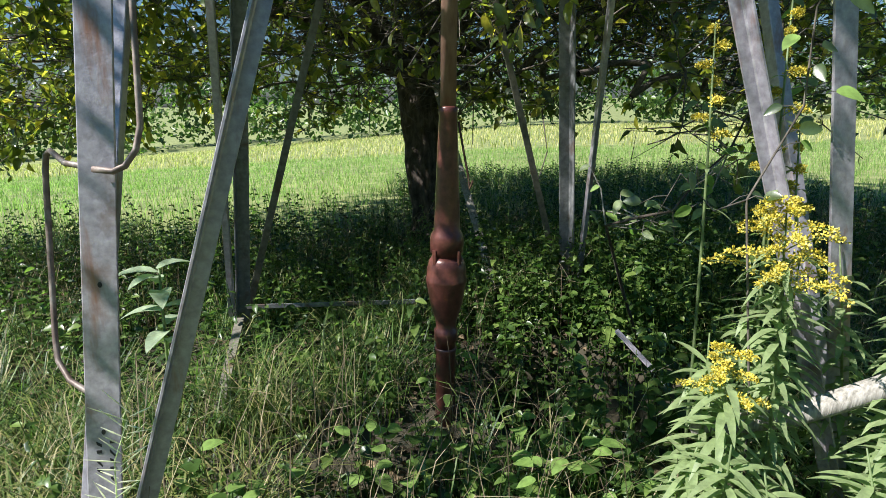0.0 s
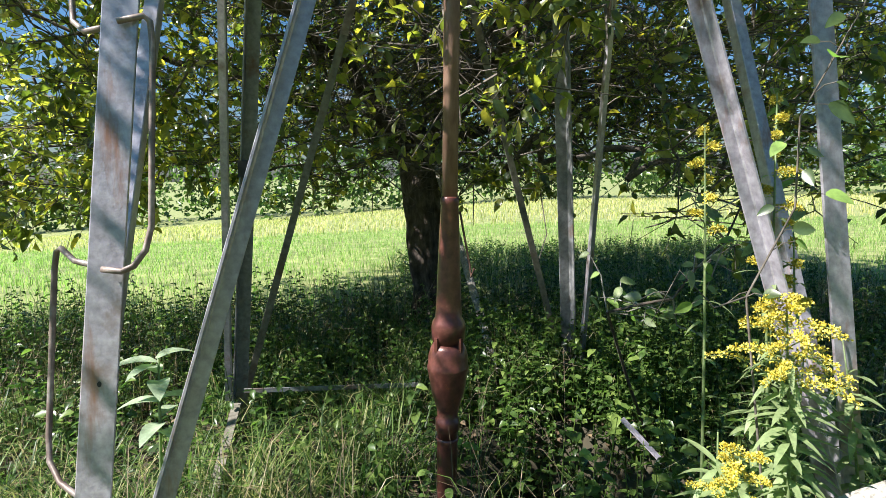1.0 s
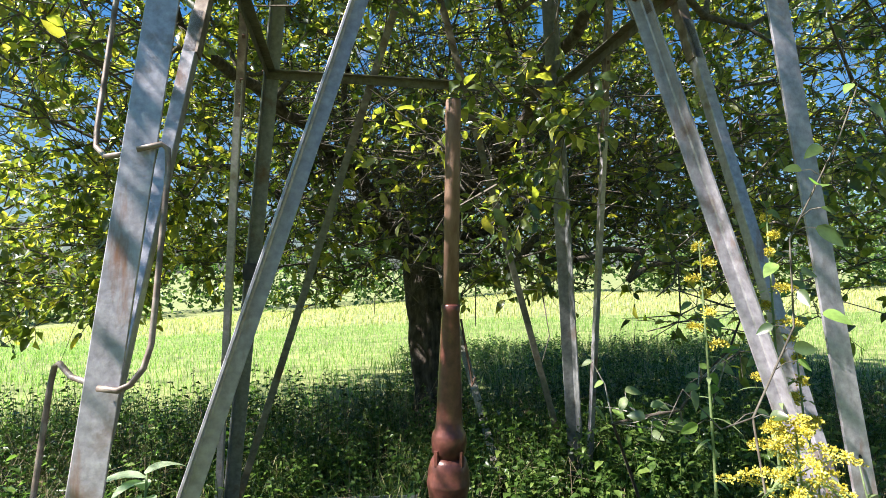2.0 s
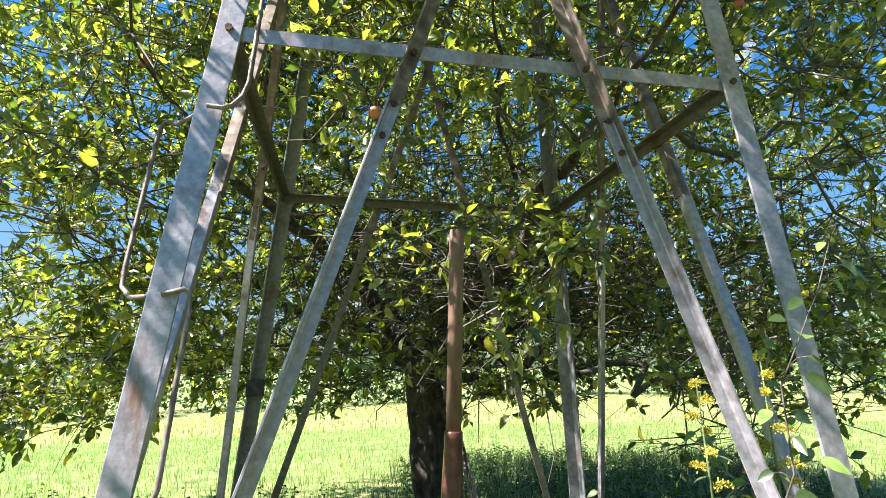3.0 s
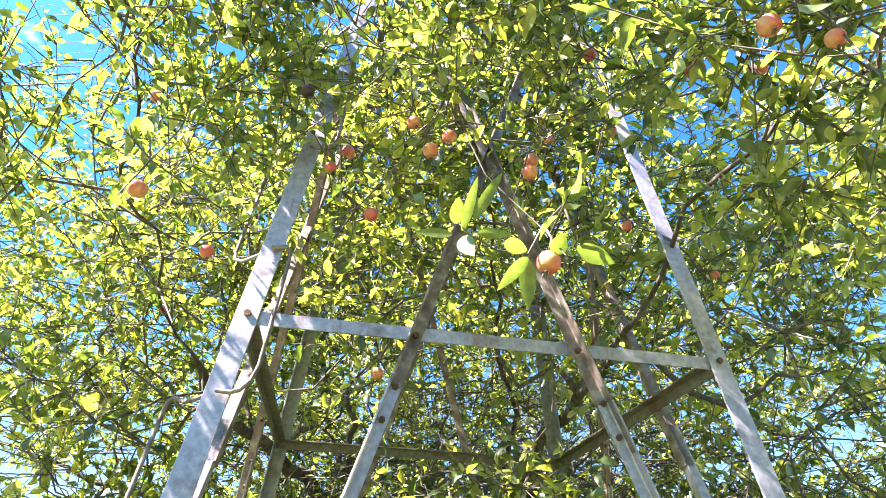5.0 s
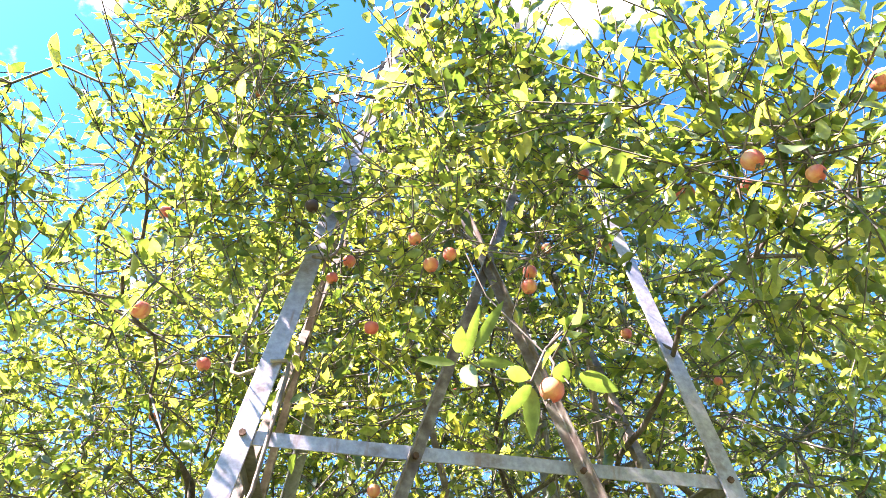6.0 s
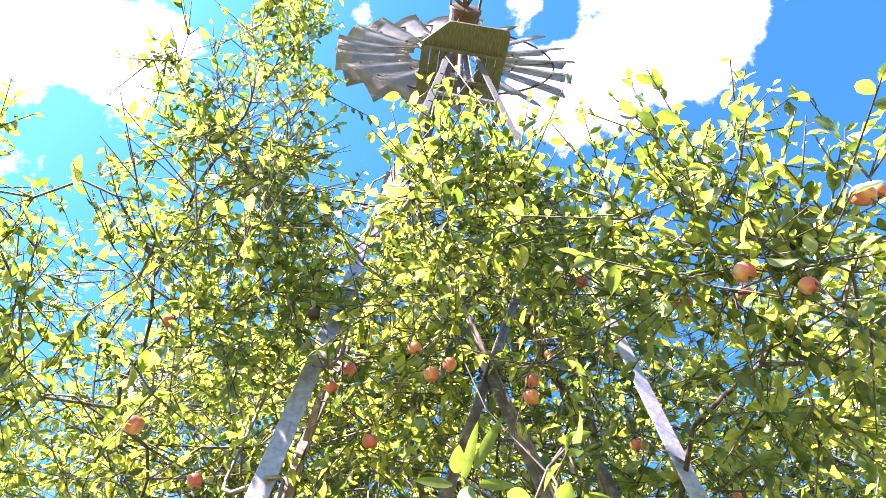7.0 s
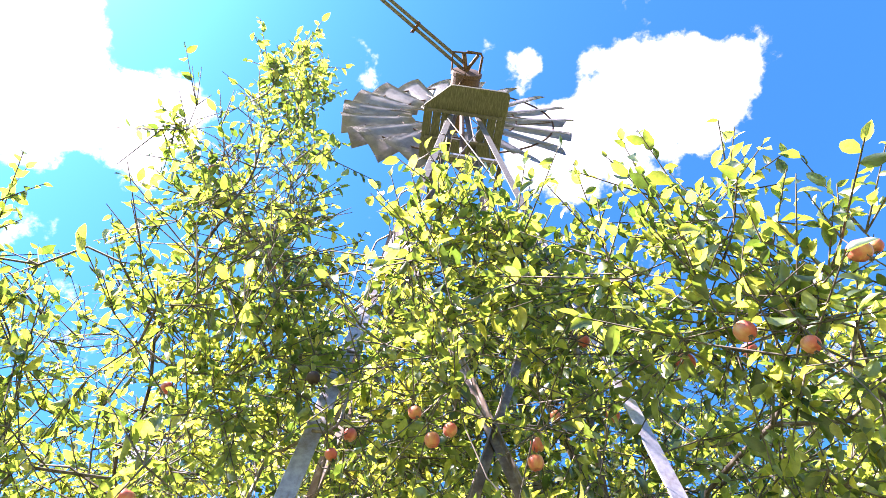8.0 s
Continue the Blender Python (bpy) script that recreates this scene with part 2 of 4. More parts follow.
# ---------------------------------------------------------------- mesh helpers
def part(name, bm, mat, parent=None, label="", smooth=False):
    me = bpy.data.meshes.new(name)
    bm.to_mesh(me)
    bm.free()
    me.materials.append(mat)
    if smooth:
        for p in me.polygons:
            p.use_smooth = True
    ob = new(name, me)
    if parent is not None:
        ob.parent = parent
    if label:
        ob["label"] = label
    return ob


def mesh_arrays(name, verts, faces, mat, parent=None, smooth=False):
    """verts (n, 3); faces: list of integer arrays (m, k)."""
    me = bpy.data.meshes.new(name)
    loops = np.concatenate([f.ravel() for f in faces])
    sizes = np.concatenate([np.full(len(f), f.shape[1]) for f in faces])
    me.vertices.add(len(verts))
    me.vertices.foreach_set("co", np.asarray(verts, np.float32).ravel())
    me.loops.add(len(loops))
    me.loops.foreach_set("vertex_index", loops.astype(np.int32))
    me.polygons.add(len(sizes))
    me.polygons.foreach_set("loop_start", np.concatenate([[0], np.cumsum(sizes)[:-1]]).astype(np.int32))
    if smooth:
        me.polygons.foreach_set("use_smooth", np.ones(len(sizes), bool))
    me.update(calc_edges=True)
    me.validate()
    me.materials.append(mat)
    ob = new(name, me)
    if parent is not None:
        ob.parent = parent
    return ob


def empty(name, m, label, category, group="", kind=""):
    ob = new(name)
    ob.empty_display_size = 0.1
    ob.matrix_world = m
    return tagged(ob, label, category, group, kind)


def sweep(bm, points, radii, sides=8, cap=True):
    """A round bar along points."""
    points = [Vector(p) for p in points]
    rings, up = [], None
    for i, p in enumerate(points):
        d = (points[min(i + 1, len(points) - 1)] - points[max(i - 1, 0)]).normalized()
        if up is None:
            up = d.orthogonal().normalized()
        up = (up - d * up.dot(d)).normalized()
        side = d.cross(up)
        r = radii[i] if isinstance(radii, (list, tuple)) else radii
        rings.append([bm.verts.new(p + (up * math.cos(a) + side * math.sin(a)) * r) for a in (2 * math.pi * k / sides for k in range(sides))])
    for a, b in zip(rings, rings[1:]):
        for k in range(sides):
            bm.faces.new((a[k], a[(k + 1) % sides], b[(k + 1) % sides], b[k]))
    if cap:
        bm.faces.new(rings[0][::-1])
        bm.faces.new(rings[-1])
    return bm


def lathe(bm, profile, sides=24):
    """profile: (radius, z) from bottom to top."""
    rings = [[bm.verts.new((r * math.cos(2 * math.pi * k / sides), r * math.sin(2 * math.pi * k / sides), z)) for k in range(sides)] for r, z in profile]
    for a, b in zip(rings, rings[1:]):
        for k in range(sides):
            bm.faces.new((a[k], a[(k + 1) % sides], b[(k + 1) % sides], b[k]))
    bm.faces.new(rings[0][::-1])
    bm.faces.new(rings[-1])
    return bm


def bar(bm, a, b, section, across, out):
    """A bar with the closed outline section (u, v) from a to b; u runs along across, v along out."""
    a, b, across, out = Vector(a), Vector(b), Vector(across).normalized(), Vector(out).normalized()
    r0 = [bm.verts.new(a + across * u + out * v) for u, v in section]
    r1 = [bm.verts.new(b + across * u + out * v) for u, v in section]
    n = len(section)
    for k in range(n):
        bm.faces.new((r0[k], r0[(k + 1) % n], r1[(k + 1) % n], r1[k]))
    bm.faces.new(r0[::-1])
    bm.faces.new(r1)
    bmesh.ops.recalc_face_normals(bm, faces=bm.faces)
    return bm


def angle_section(w, t=0.006):
    """An L with rounded heel, first flange along u, second along v."""
    return [(0.002, 0), (w - 0.001, 0), (w, 0.001), (w, t), (t + 0.003, t), (t, t + 0.003), (t, w), (0.001, w), (0, w - 0.001), (0, 0.002)]


# ---------------------------------------------------------------- ground
def ground_height(x, y):
    n = noise.noise(Vector((x * 0.35, y * 0.35, 3.1))) * 0.07 + noise.noise(Vector((x * 1.3, y * 1.3, 7.7))) * 0.03
    near = min(1.0, math.hypot(x, y - 1.8) / 60)
    # dip added to the floor so the shaded spot beside the pump turns dark
    shade_dip = 0.60 * math.exp(-(((x - 0.45) ** 2 + (y - 1.97) ** 2) / 0.075) ** 2)
    away = min(1.0, max(0.0, (y - 6) / 38))
    fall = 0.95 + 0.06 * max(0.0, 5 - x * 44 / max(6.0, y))
    return (n - 0.03) * (1 - near) - min(fall, 4.2) * away - shade_dip


def build_ground():
    bm = bmesh.new()
    xs = sorted({round(s * (0.125 * i if i < 64 else 8 * 1.16 ** (i - 64)), 3) for i in range(111) for s in (-1, 1)})
    rows = []
    for y in xs:
        rows.append([bm.verts.new((x, y + 2, ground_height(x, y + 2))) for x in xs])
    for a, b in zip(rows, rows[1:]):
        for k in range(len(a) - 1):
            bm.faces.new((a[k], a[k + 1], b[k + 1], b[k]))
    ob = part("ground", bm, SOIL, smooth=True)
    return tagged(ob, "overgrown meadow soil under weeds and sunlit grass", "ground", kind="structure")


build_ground()


# ---------------------------------------------------------------- windmill
TOWER = pose(-0.0208, 1.821, 0.031, 0.40, 0.86, 10.88)
TOP, HUB = 7.15, 8.7


def half(z):
    return 0.748 * (1 - (z - 1.078) / 8.03)


def build_windmill():
    mill = empty("windmill", TOWER, "old galvanised steel windpump tower overgrown by an apple tree", "windmill")
    # four corner legs, each in two lengths; far and upper ones carry shade in their colour
    for sx in (-1, 1):
        for sy in (-1, 1):
            for z0, z1, grow, mat in ((-0.15, 4.2, 0.0, STEEL if sy < 0 else STEEL_DULL_SHADED), (4.1, 8.35, -0.007, AGED_SHADED)):
                bm = bmesh.new()
                a = (sx * (half(z0) + grow), sy * (half(z0) + grow), z0)
                b = (sx * (half(z1) + grow), sy * (half(z1) + grow), z1)
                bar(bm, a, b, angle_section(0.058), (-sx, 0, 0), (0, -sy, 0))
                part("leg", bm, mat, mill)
    # faces: n runs outward, e along the face
    for name, n, e in (("near", (0, -1), (1, 0)), ("far", (0, 1), (-1, 0)), ("west", (-1, 0), (0, -1)), ("east", (1, 0), (0, 1))):
        def at(u, z, out=0.0):
            w = half(z) + out
            return Vector((n[0] * w + e[0] * u, n[1] * w + e[1] * u, z))
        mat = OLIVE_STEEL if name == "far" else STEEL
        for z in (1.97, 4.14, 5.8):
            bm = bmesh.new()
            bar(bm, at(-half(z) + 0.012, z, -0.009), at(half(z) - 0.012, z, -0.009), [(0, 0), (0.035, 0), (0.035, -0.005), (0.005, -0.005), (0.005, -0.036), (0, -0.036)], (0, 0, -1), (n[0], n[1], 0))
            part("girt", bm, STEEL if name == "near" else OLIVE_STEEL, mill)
        # crossed braces over two bays each
        for lo, hi in ((0.05, 4.14), (4.14, 6.9)):
            for s in (-1, 1):
                out = 0.004 if s < 0 else 0.012
                p, q = at(s * (half(lo) - 0.03), lo, out), at(-s * (half(hi) - 0.02), hi, out)
                if name == "east" and s < 0 and lo < 1:
                    p, q = at(-half(0.0) + 0.01, 0.0, 0.0), at(half(4.4) - 0.02, 4.4, 0.0)
                d = (q - p).normalized()
                across = d.cross(Vector((n[0], n[1], 0))).normalized() * -s
                if lo < 1:
                    k = (1.80 - lo) / (hi - lo)
                    lap = p.lerp(q, k)
                    bm = bmesh.new()
                    bar(bm, p, lap, angle_section(0.032, 0.005), across, (n[0], n[1], 0))
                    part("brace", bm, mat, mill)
                    bm = bmesh.new()
                    o = Vector((n[0], n[1], 0)) * -0.006
                    bar(bm, p.lerp(q, k - 0.03) + o, q + o, angle_section(0.034, 0.005), across, (n[0], n[1], 0))
                    upper = part("brace", bm, ROD, mill, "rust-stained upper length of a brace")
                    for f in (-0.02, 0.0, 0.035):
                        bm = bmesh.new()
                        c = p.lerp(q, k + f) + across * 0.018
                        sweep(bm, [c, c + Vector((n[0], n[1], 0)) * 0.012], 0.008, 6)
                        part("bolt", bm, RUST, upper)
                else:
                    bm = bmesh.new()
                    sweep(bm, [p, q], 0.005, 6)
                    part("tie_rod", bm, AGED_SHADED, mill)
        for s in (-1, 1):
            for z in (0.46, 0.73, 1.957, 4.1):
                bm = bmesh.new()
                c = at(s * (half(z) - 0.03), z, 0.0)
                # low bolt holes are raised black discs; the colour stands for the dark inside
                if z < 1:
                    sweep(bm, [c - Vector((n[0], n[1], 0)) * 0.003, c + Vector((n[0], n[1], 0)) * 0.0012], 0.0034, 10)
                    bmesh.ops.scale(bm, vec=(1, 1, 1.5), verts=bm.verts, space=Matrix.Translation(-c))
                    part("dark_hole_disc", bm, RUBBER, mill)
                    continue
                sweep(bm, [c - Vector((n[0], n[1], 0)) * 0.004, c + Vector((n[0], n[1], 0)) * 0.008], 0.009, 6)
                part("bolt", bm, RUST, mill)
    bm = bmesh.new()
    z = 1.11
    bar(bm, (-half(z) - 0.006, half(z) + 0.006, z - 0.035), (-half(z) - 0.006, half(z) + 0.006, z + 0.035), [(0, 0), (0.068, 0), (0.068, -0.068), (0, -0.068)], (1, 0, 0), (0, 1, 0))
    part("clamp", bm, RUBBER, mill, "black band clamped round a leg")
    # worn stamped marks low on one leg
    for i in range(9):
        bm = bmesh.new()
        z = 0.44 - 0.017 * (i // 2)
        x = -half(z) + (0.018 if i % 2 else 0.040)
        bar(bm, (x, -half(z) - 0.0012, z), (x + 0.008, -half(z) - 0.0012, z - 0.006 * (i % 3)), [(-0.003, 0), (0.003, 0), (0.003, 0.003), (-0.003, 0.003)], (0, 0, 1), (0, 1, 0))
        part("mark", bm, RUBBER, mill)
    # climbing steps: bent rods, left and right of one leg in turn
    for i in range(15):
        z0, z1 = 0.517 + 0.411 * i, 0.928 + 0.411 * i
        if z1 > 6.6:
            break
        def leg(z, du, dv):
            return Vector((-half(z) + du, -half(z) + dv, z))
        if i % 2:
            path = [leg(z0, 0.028, -0.012), leg(z0 - 0.004, 0.060, -0.016), leg(z0 + 0.004, 0.078, -0.014), leg(z0 + 0.03, 0.094, -0.01), leg(z0 + 0.07, 0.100, -0.006),
                    leg(z1 - 0.03, 0.082, 0.004), leg(z1 + 0.006, 0.076, 0.004), leg(z1 + 0.014, 0.066, 0.0), leg(z1, 0.03, -0.012)]
        else:
            path = [leg(z0, 0.012, 0.02), leg(z0 + 0.004, -0.06, 0.09), leg(z0 + 0.03, -0.095, 0.125), leg(z0 + 0.07, -0.105, 0.14),
                    leg(z1 - 0.02, -0.115, 0.15), leg(z1 + 0.012, -0.112, 0.148), leg(z1 + 0.02, -0.10, 0.137), leg(z1, -0.06, 0.10), leg(z1, 0.012, 0.02)]
        bm = bmesh.new()
        sweep(bm, path, 0.0055, 8)
        part("step", bm, ROD, mill, smooth=True)
    # platform of boards round the tower's top, with a square hole
    plat = empty("platform", Matrix(), "", "")
    plat.parent = mill
    plat.matrix_basis = pose(0, 0, TOP, 0, 0, -1)
    near_board = [(-0.43, -0.225), (-0.435, -0.25), (-0.19, -0.485), (-0.16, -0.49), (0.39, -0.49), (0.425, -0.475), (0.44, -0.44), (0.44, -0.225)]
    outlines = [near_board, [(-0.44, 0.105), (0.44, 0.105), (0.44, 0.34), (0.42, 0.36), (-0.42, 0.36), (-0.44, 0.34)]]
    for sx in (-1, 1):
        for i in range(3):
            u0, u1 = 0.155 + 0.095 * i, 0.155 + 0.095 * i + 0.090
            outlines.append([(sx * u0, -0.222), (sx * u1, -0.222), (sx * u1, 0.102), (sx * u0, 0.102)])
    for k, outline in enumerate(outlines):
        bm = bmesh.new()
        lift = 0.004 * (k % 3)
        lower = [bm.verts.new((x, y, lift)) for x, y in outline]
        upper = [bm.verts.new((x, y, 0.034 + lift)) for x, y in outline]
        bm.faces.new(lower[::-1])
        bm.faces.new(upper)
        for j in range(len(outline)):
            bm.faces.new((lower[j], lower[(j + 1) % len(outline)], upper[(j + 1) % len(outline)], upper[j]))
        bmesh.ops.recalc_face_normals(bm, faces=bm.faces)
        part("board", bm, MOSSY, plat)
    for y in (-0.21, 0.09):
        bm = bmesh.new()
        bar(bm, (-0.40, y, -0.03), (0.40, y, -0.03), [(-0.015, 0), (0.015, 0), (0.015, 0.03), (-0.015, 0.03)], (0, 1, 0), (0, 0, 1))
        part("bearer", bm, AGED_SHADED, plat)
    # mast, gear case and wheel
    bm = bmesh.new()
    sweep(bm, [(0, 0, TOP - 0.6), (0, 0, HUB - 0.15)], 0.028, 10)
    part("mast", bm, RUST, mill)
    bm = bmesh.new()
    lathe(bm, [(0.10, -0.24), (0.185, -0.23), (0.20, -0.215), (0.20, -0.17), (0.187, -0.16), (0.187, 0.20), (0.20, 0.21), (0.20, 0.25), (0.19, 0.26), (0.06, 0.27)], 24)
    bmesh.ops.rotate(bm, verts=bm.verts, matrix=Matrix.Rotation(radians(90), 3, "X"))
    bmesh.ops.translate(bm, verts=bm.verts, vec=(0.02, 0.0, HUB))
    part("gear_case", bm, RUST, mill, "rusted gear case on the mast")
    for path, r in (([(-0.17, -0.20, HUB), (-0.20, -0.47, HUB + 0.02), (0.16, -0.50, HUB + 0.02)], 0.014), ([(0.18, -0.22, HUB), (0.185, -0.46, HUB + 0.02), (0.16, -0.50, HUB + 0.02), (-0.02, -0.50, HUB + 0.02)], 0.017),
                    ([(0.0, -0.22, HUB), (0.05, -0.34, HUB + 0.01), (0.13, -0.48, HUB + 0.02)], 0.022), ([(0.02, -0.22, HUB), (-0.03, -0.38, HUB), (-0.06, -0.49, HUB + 0.02)], 0.030),
                    ([(-0.10, -0.02, HUB - 0.2), (0.0, -0.28, HUB - 0.19)], 0.010)):
        bm = bmesh.new()
        sweep(bm, path, r, 8)
        part("yoke", bm, RUST, mill)
    wheel = empty("wheel", Matrix(), "", "")
    wheel.parent = mill
    wheel.matrix_basis = pose(0.0, 0.40, HUB, 0, 0, -5.5)
    R = 1.53
    for k in range(18):
        a = 2 * math.pi * (k + 0.3) / 18
        bm = bmesh.new()
        grid = []
        for i in range(5):
            r = R * (0.40 + 0.60 * i / 4)
            w = 0.25 + 0.37 * i / 4
            row = []
            for j in range(7):
                u = (j / 6 - 0.5) * w
                bow = -0.065 * (1 - (2 * j / 6 - 1) ** 2)
                twist = radians(-27)
                row.append(bm.verts.new((u * math.cos(twist) - bow * math.sin(twist), u * math.sin(twist) + bow * math.cos(twist), r)))
            grid.append(row)
        for g, h in zip(grid, grid[1:]):
            for j in range(6):
                bm.faces.new((g[j], g[j + 1], h[j + 1], h[j]))
        bmesh.ops.solidify(bm, geom=bm.faces[:], thickness=0.002)
        bmesh.ops.rotate(bm, verts=bm.verts, matrix=Matrix.Rotation(a, 3, "Y"))
        part("blade", bm, BLADE, wheel, smooth=True)
    for r in (0.52, 0.84):
        bm = bmesh.new()
        sweep(bm, [(R * r * math.sin(t), -0.05, R * r * math.cos(t)) for t in (2 * math.pi * i / 48 for i in range(49))], 0.012, 6, False)
        part("rim", bm, RUST, wheel)
    for k in range(6):
        a = 2 * math.pi * (k + 0.5) / 6
        for dy in (-0.16, 0.12):
            bm = bmesh.new()
            sweep(bm, [(0.04 * math.sin(a), dy, 0.04 * math.cos(a)), (R * 0.84 * math.sin(a), -0.05, R * 0.84 * math.cos(a))], 0.009, 6)
            part("spoke", bm, ROD, wheel)
    bm = bmesh.new()
    sweep(bm, [(0.0, -0.24, 0), (0, -0.1, 0), (0, 0.16, 0)], [0.045, 0.05, 0.07], 12)
    part("hub", bm, RUST, wheel)
    # tail boom of two rails
    tail = empty("tail_boom", Matrix(), "", "")
    tail.parent = mill
    tail.matrix_basis = pose(-0.03, -0.28, HUB + 0.04, 0, 0, -59.5)
    for dx in (-0.035, 0.035):
        bm = bmesh.new()
        bar(bm, (dx, 0, 0), (dx * 0.8, -2.4, 0.05), angle_section(0.045, 0.005), (1, 0, 0), (0, 0, 1))
        part("rail", bm, AGED_SHADED, tail)
    for y in (-0.80, -1.7):
        bm = bmesh.new()
        bar(bm, (-0.07, y, -0.015), (0.09, y, -0.015), [(0, 0), (0.035, 0), (0.035, 0.012), (0, 0.012)], (0, 1, 0), (0, 0, 1))
        sweep(bm, [(-0.06, y, -0.09), (-0.06, y, 0.06)], 0.010, 6)
        sweep(bm, [(0.08, y, -0.07), (0.08, y, 0.06)], 0.010, 6)
        part("clamp", bm, RUST, tail)
    return mill


build_windmill()


# ---------------------------------------------------------------- pump
def build_pump():
    pump = empty("well_pump", pose(-0.018, 1.70, -0.065, 0, 1.6, 0) @ Matrix.Diagonal((0.90, 0.90, 0.905, 1)), "rusty red-brown cast-iron well pump with a tall standpipe", "pump")
    o = 0.1
    bm = bmesh.new()
    lathe(bm, [(0.037, -0.1), (0.037, 0.255 + o), (0.040, 0.265 + o), (0.040, 0.275 + o)], 20)
    part("lower_pipe", bm, IRON, pump, "scratched lower pipe with orange rust", smooth=True)
    bm = bmesh.new()
    lathe(bm, [(0.036, 0.275 + o), (0.036, 0.30 + o), (0.043, 0.305 + o), (0.043, 0.345 + o), (0.036, 0.35 + o), (0.040, 0.385 + o), (0.060, 0.45 + o), (0.069, 0.51 + o), (0.0735, 0.53 + o), (0.0735, 0.54 + o), (0.071, 0.545 + o), (0.070, 0.575 + o), (0.062, 0.605 + o), (0.052, 0.622 + o)], 28)
    part("barrel", bm, IRON, pump, "bulging pump barrel", smooth=True)
    bm = bmesh.new()
    lathe(bm, [(0.050, 0.618 + o), (0.050, 0.632 + o), (0.058, 0.636 + o), (0.060, 0.68 + o), (0.056, 0.70 + o), (0.047, 0.715 + o), (0.044, 0.76 + o), (0.036, 0.98 + o), (0.030, 1.10 + o), (0.032, 1.105 + o), (0.032, 1.125 + o), (0.028, 1.13 + o)], 24)
    part("standpipe", bm, IRON, pump, smooth=True)
    for a in range(4):
        bm = bmesh.new()
        q = radians(45 + 90 * a)
        c = Vector((0.058 * math.cos(q), 0.058 * math.sin(q), 0.60 + o))
        sweep(bm, [c, c + Vector((0, 0, 0.05))], 0.009, 6)
        part("clamp_bolt", bm, IRON, pump)
    bm = bmesh.new()
    lathe(bm, [(0.0265, 1.12 + o), (0.0265, 1.82 + o), (0.024, 1.83 + o)], 16)
    part("rod_pipe", bm, PIPE, pump, "dusty brown upper pipe", smooth=True)
    bm = bmesh.new()
    sweep(bm, [(0.035, 0, 1.08 + o), (0.05, -0.01, 1.0 + o), (0.07, -0.02, 0.9 + o), (0.075, -0.03, 0.86 + o), (0.085, -0.03, 0.89 + o)], 0.004, 6)
    part("hook", bm, RUST, pump, "thin bent wire hook")
    return pump


build_pump()


# ---------------------------------------------------------------- foliage helpers
rng = np.random.default_rng(5)


def unit(v):
    return v / np.maximum(1e-9, np.linalg.norm(v, axis=1, keepdims=True))


def leaf_mesh(name, pos, way_to, up, size, width, mat, parent=None, fold=0.25, curl=0.25, simple=False):
    """One mesh of many leaves. way_to: stem to tip; up: rough face normal."""
    d = unit(way_to)
    s = unit(np.cross(d, up))
    n = np.cross(s, d)
    L, Wd = size[:, None], (size * width)[:, None]
    base = pos
    tip = pos + d * L - n * L * curl
    if simple:
        mid = pos + d * L * 0.5 + n * L * 0.03
        pts = np.stack([base, mid + s * Wd * 0.5 + n * Wd * fold, tip, mid - s * Wd * 0.5 + n * Wd * fold], 1)
        k = np.arange(len(pos))[:, None] * 4
        return mesh_arrays(name, pts.reshape(-1, 3), [np.concatenate([k + [0, 1, 2], k + [0, 2, 3]])], mat, parent)
    rows = []
    bend = rng.uniform(0.3, 1.7, (len(pos), 1)) * curl
    side = rng.normal(0, 0.10, (len(pos), 1))
    for f, w in ((0.22, 0.40), (0.52, 0.50), (0.80, 0.30)):
        c = pos + d * L * f - n * L * bend * f * f + s * L * side * f * f
        ripple = rng.normal(0, 0.12, (len(pos), 1))
        rows.append((c, c + s * Wd * w + n * Wd * (fold + ripple) * w * 2, c - s * Wd * w + n * Wd * (fold - ripple) * w * 2))
    tip = pos + d * L - n * L * bend + s * L * side
    pts = np.stack([base, rows[0][0], rows[1][0], rows[2][0], tip, rows[0][1], rows[1][1], rows[2][1], rows[0][2], rows[1][2], rows[2][2]], 1)
    k = np.arange(len(pos))[:, None] * 11
    tris = np.concatenate([k + [0, 5, 1], k + [0, 1, 8], k + [3, 7, 4], k + [3, 4, 10]])
    quads = np.concatenate([k + [1, 5, 6, 2], k + [2, 6, 7, 3], k + [1, 2, 9, 8], k + [2, 3, 10, 9]])
    return mesh_arrays(name, pts.reshape(-1, 3), [tris, quads], mat, parent, smooth=True)


def stick_mesh(name, a, b, ra, rb, sides, mat, parent=None):
    """Many tapered sticks from a to b in one mesh."""
    a, b = np.asarray(a, float), np.asarray(b, float)
    d = unit(b - a)
    helper = np.where(np.abs(d[:, 2:3]) > 0.9, [[1.0, 0, 0]], [[0, 0, 1.0]])
    u = unit(np.cross(d, helper))
    v = np.cross(d, u)
    ang = 2 * np.pi * np.arange(sides) / sides
    ring = u[:, None, :] * np.cos(ang)[None, :, None] + v[:, None, :] * np.sin(ang)[None, :, None]
    pts = np.concatenate([a[:, None] + ring * np.asarray(ra)[:, None, None], b[:, None] + ring * np.asarray(rb)[:, None, None]], 1)
    k = np.arange(len(a))[:, None] * 2 * sides
    j = np.arange(sides)
    quads = np.stack([j, (j + 1) % sides, (j + 1) % sides + sides, j + sides], 1)
    return mesh_arrays(name, pts.reshape(-1, 3), [(k[:, None, :] + quads[None]).reshape(-1, 4)], mat, parent, smooth=True)


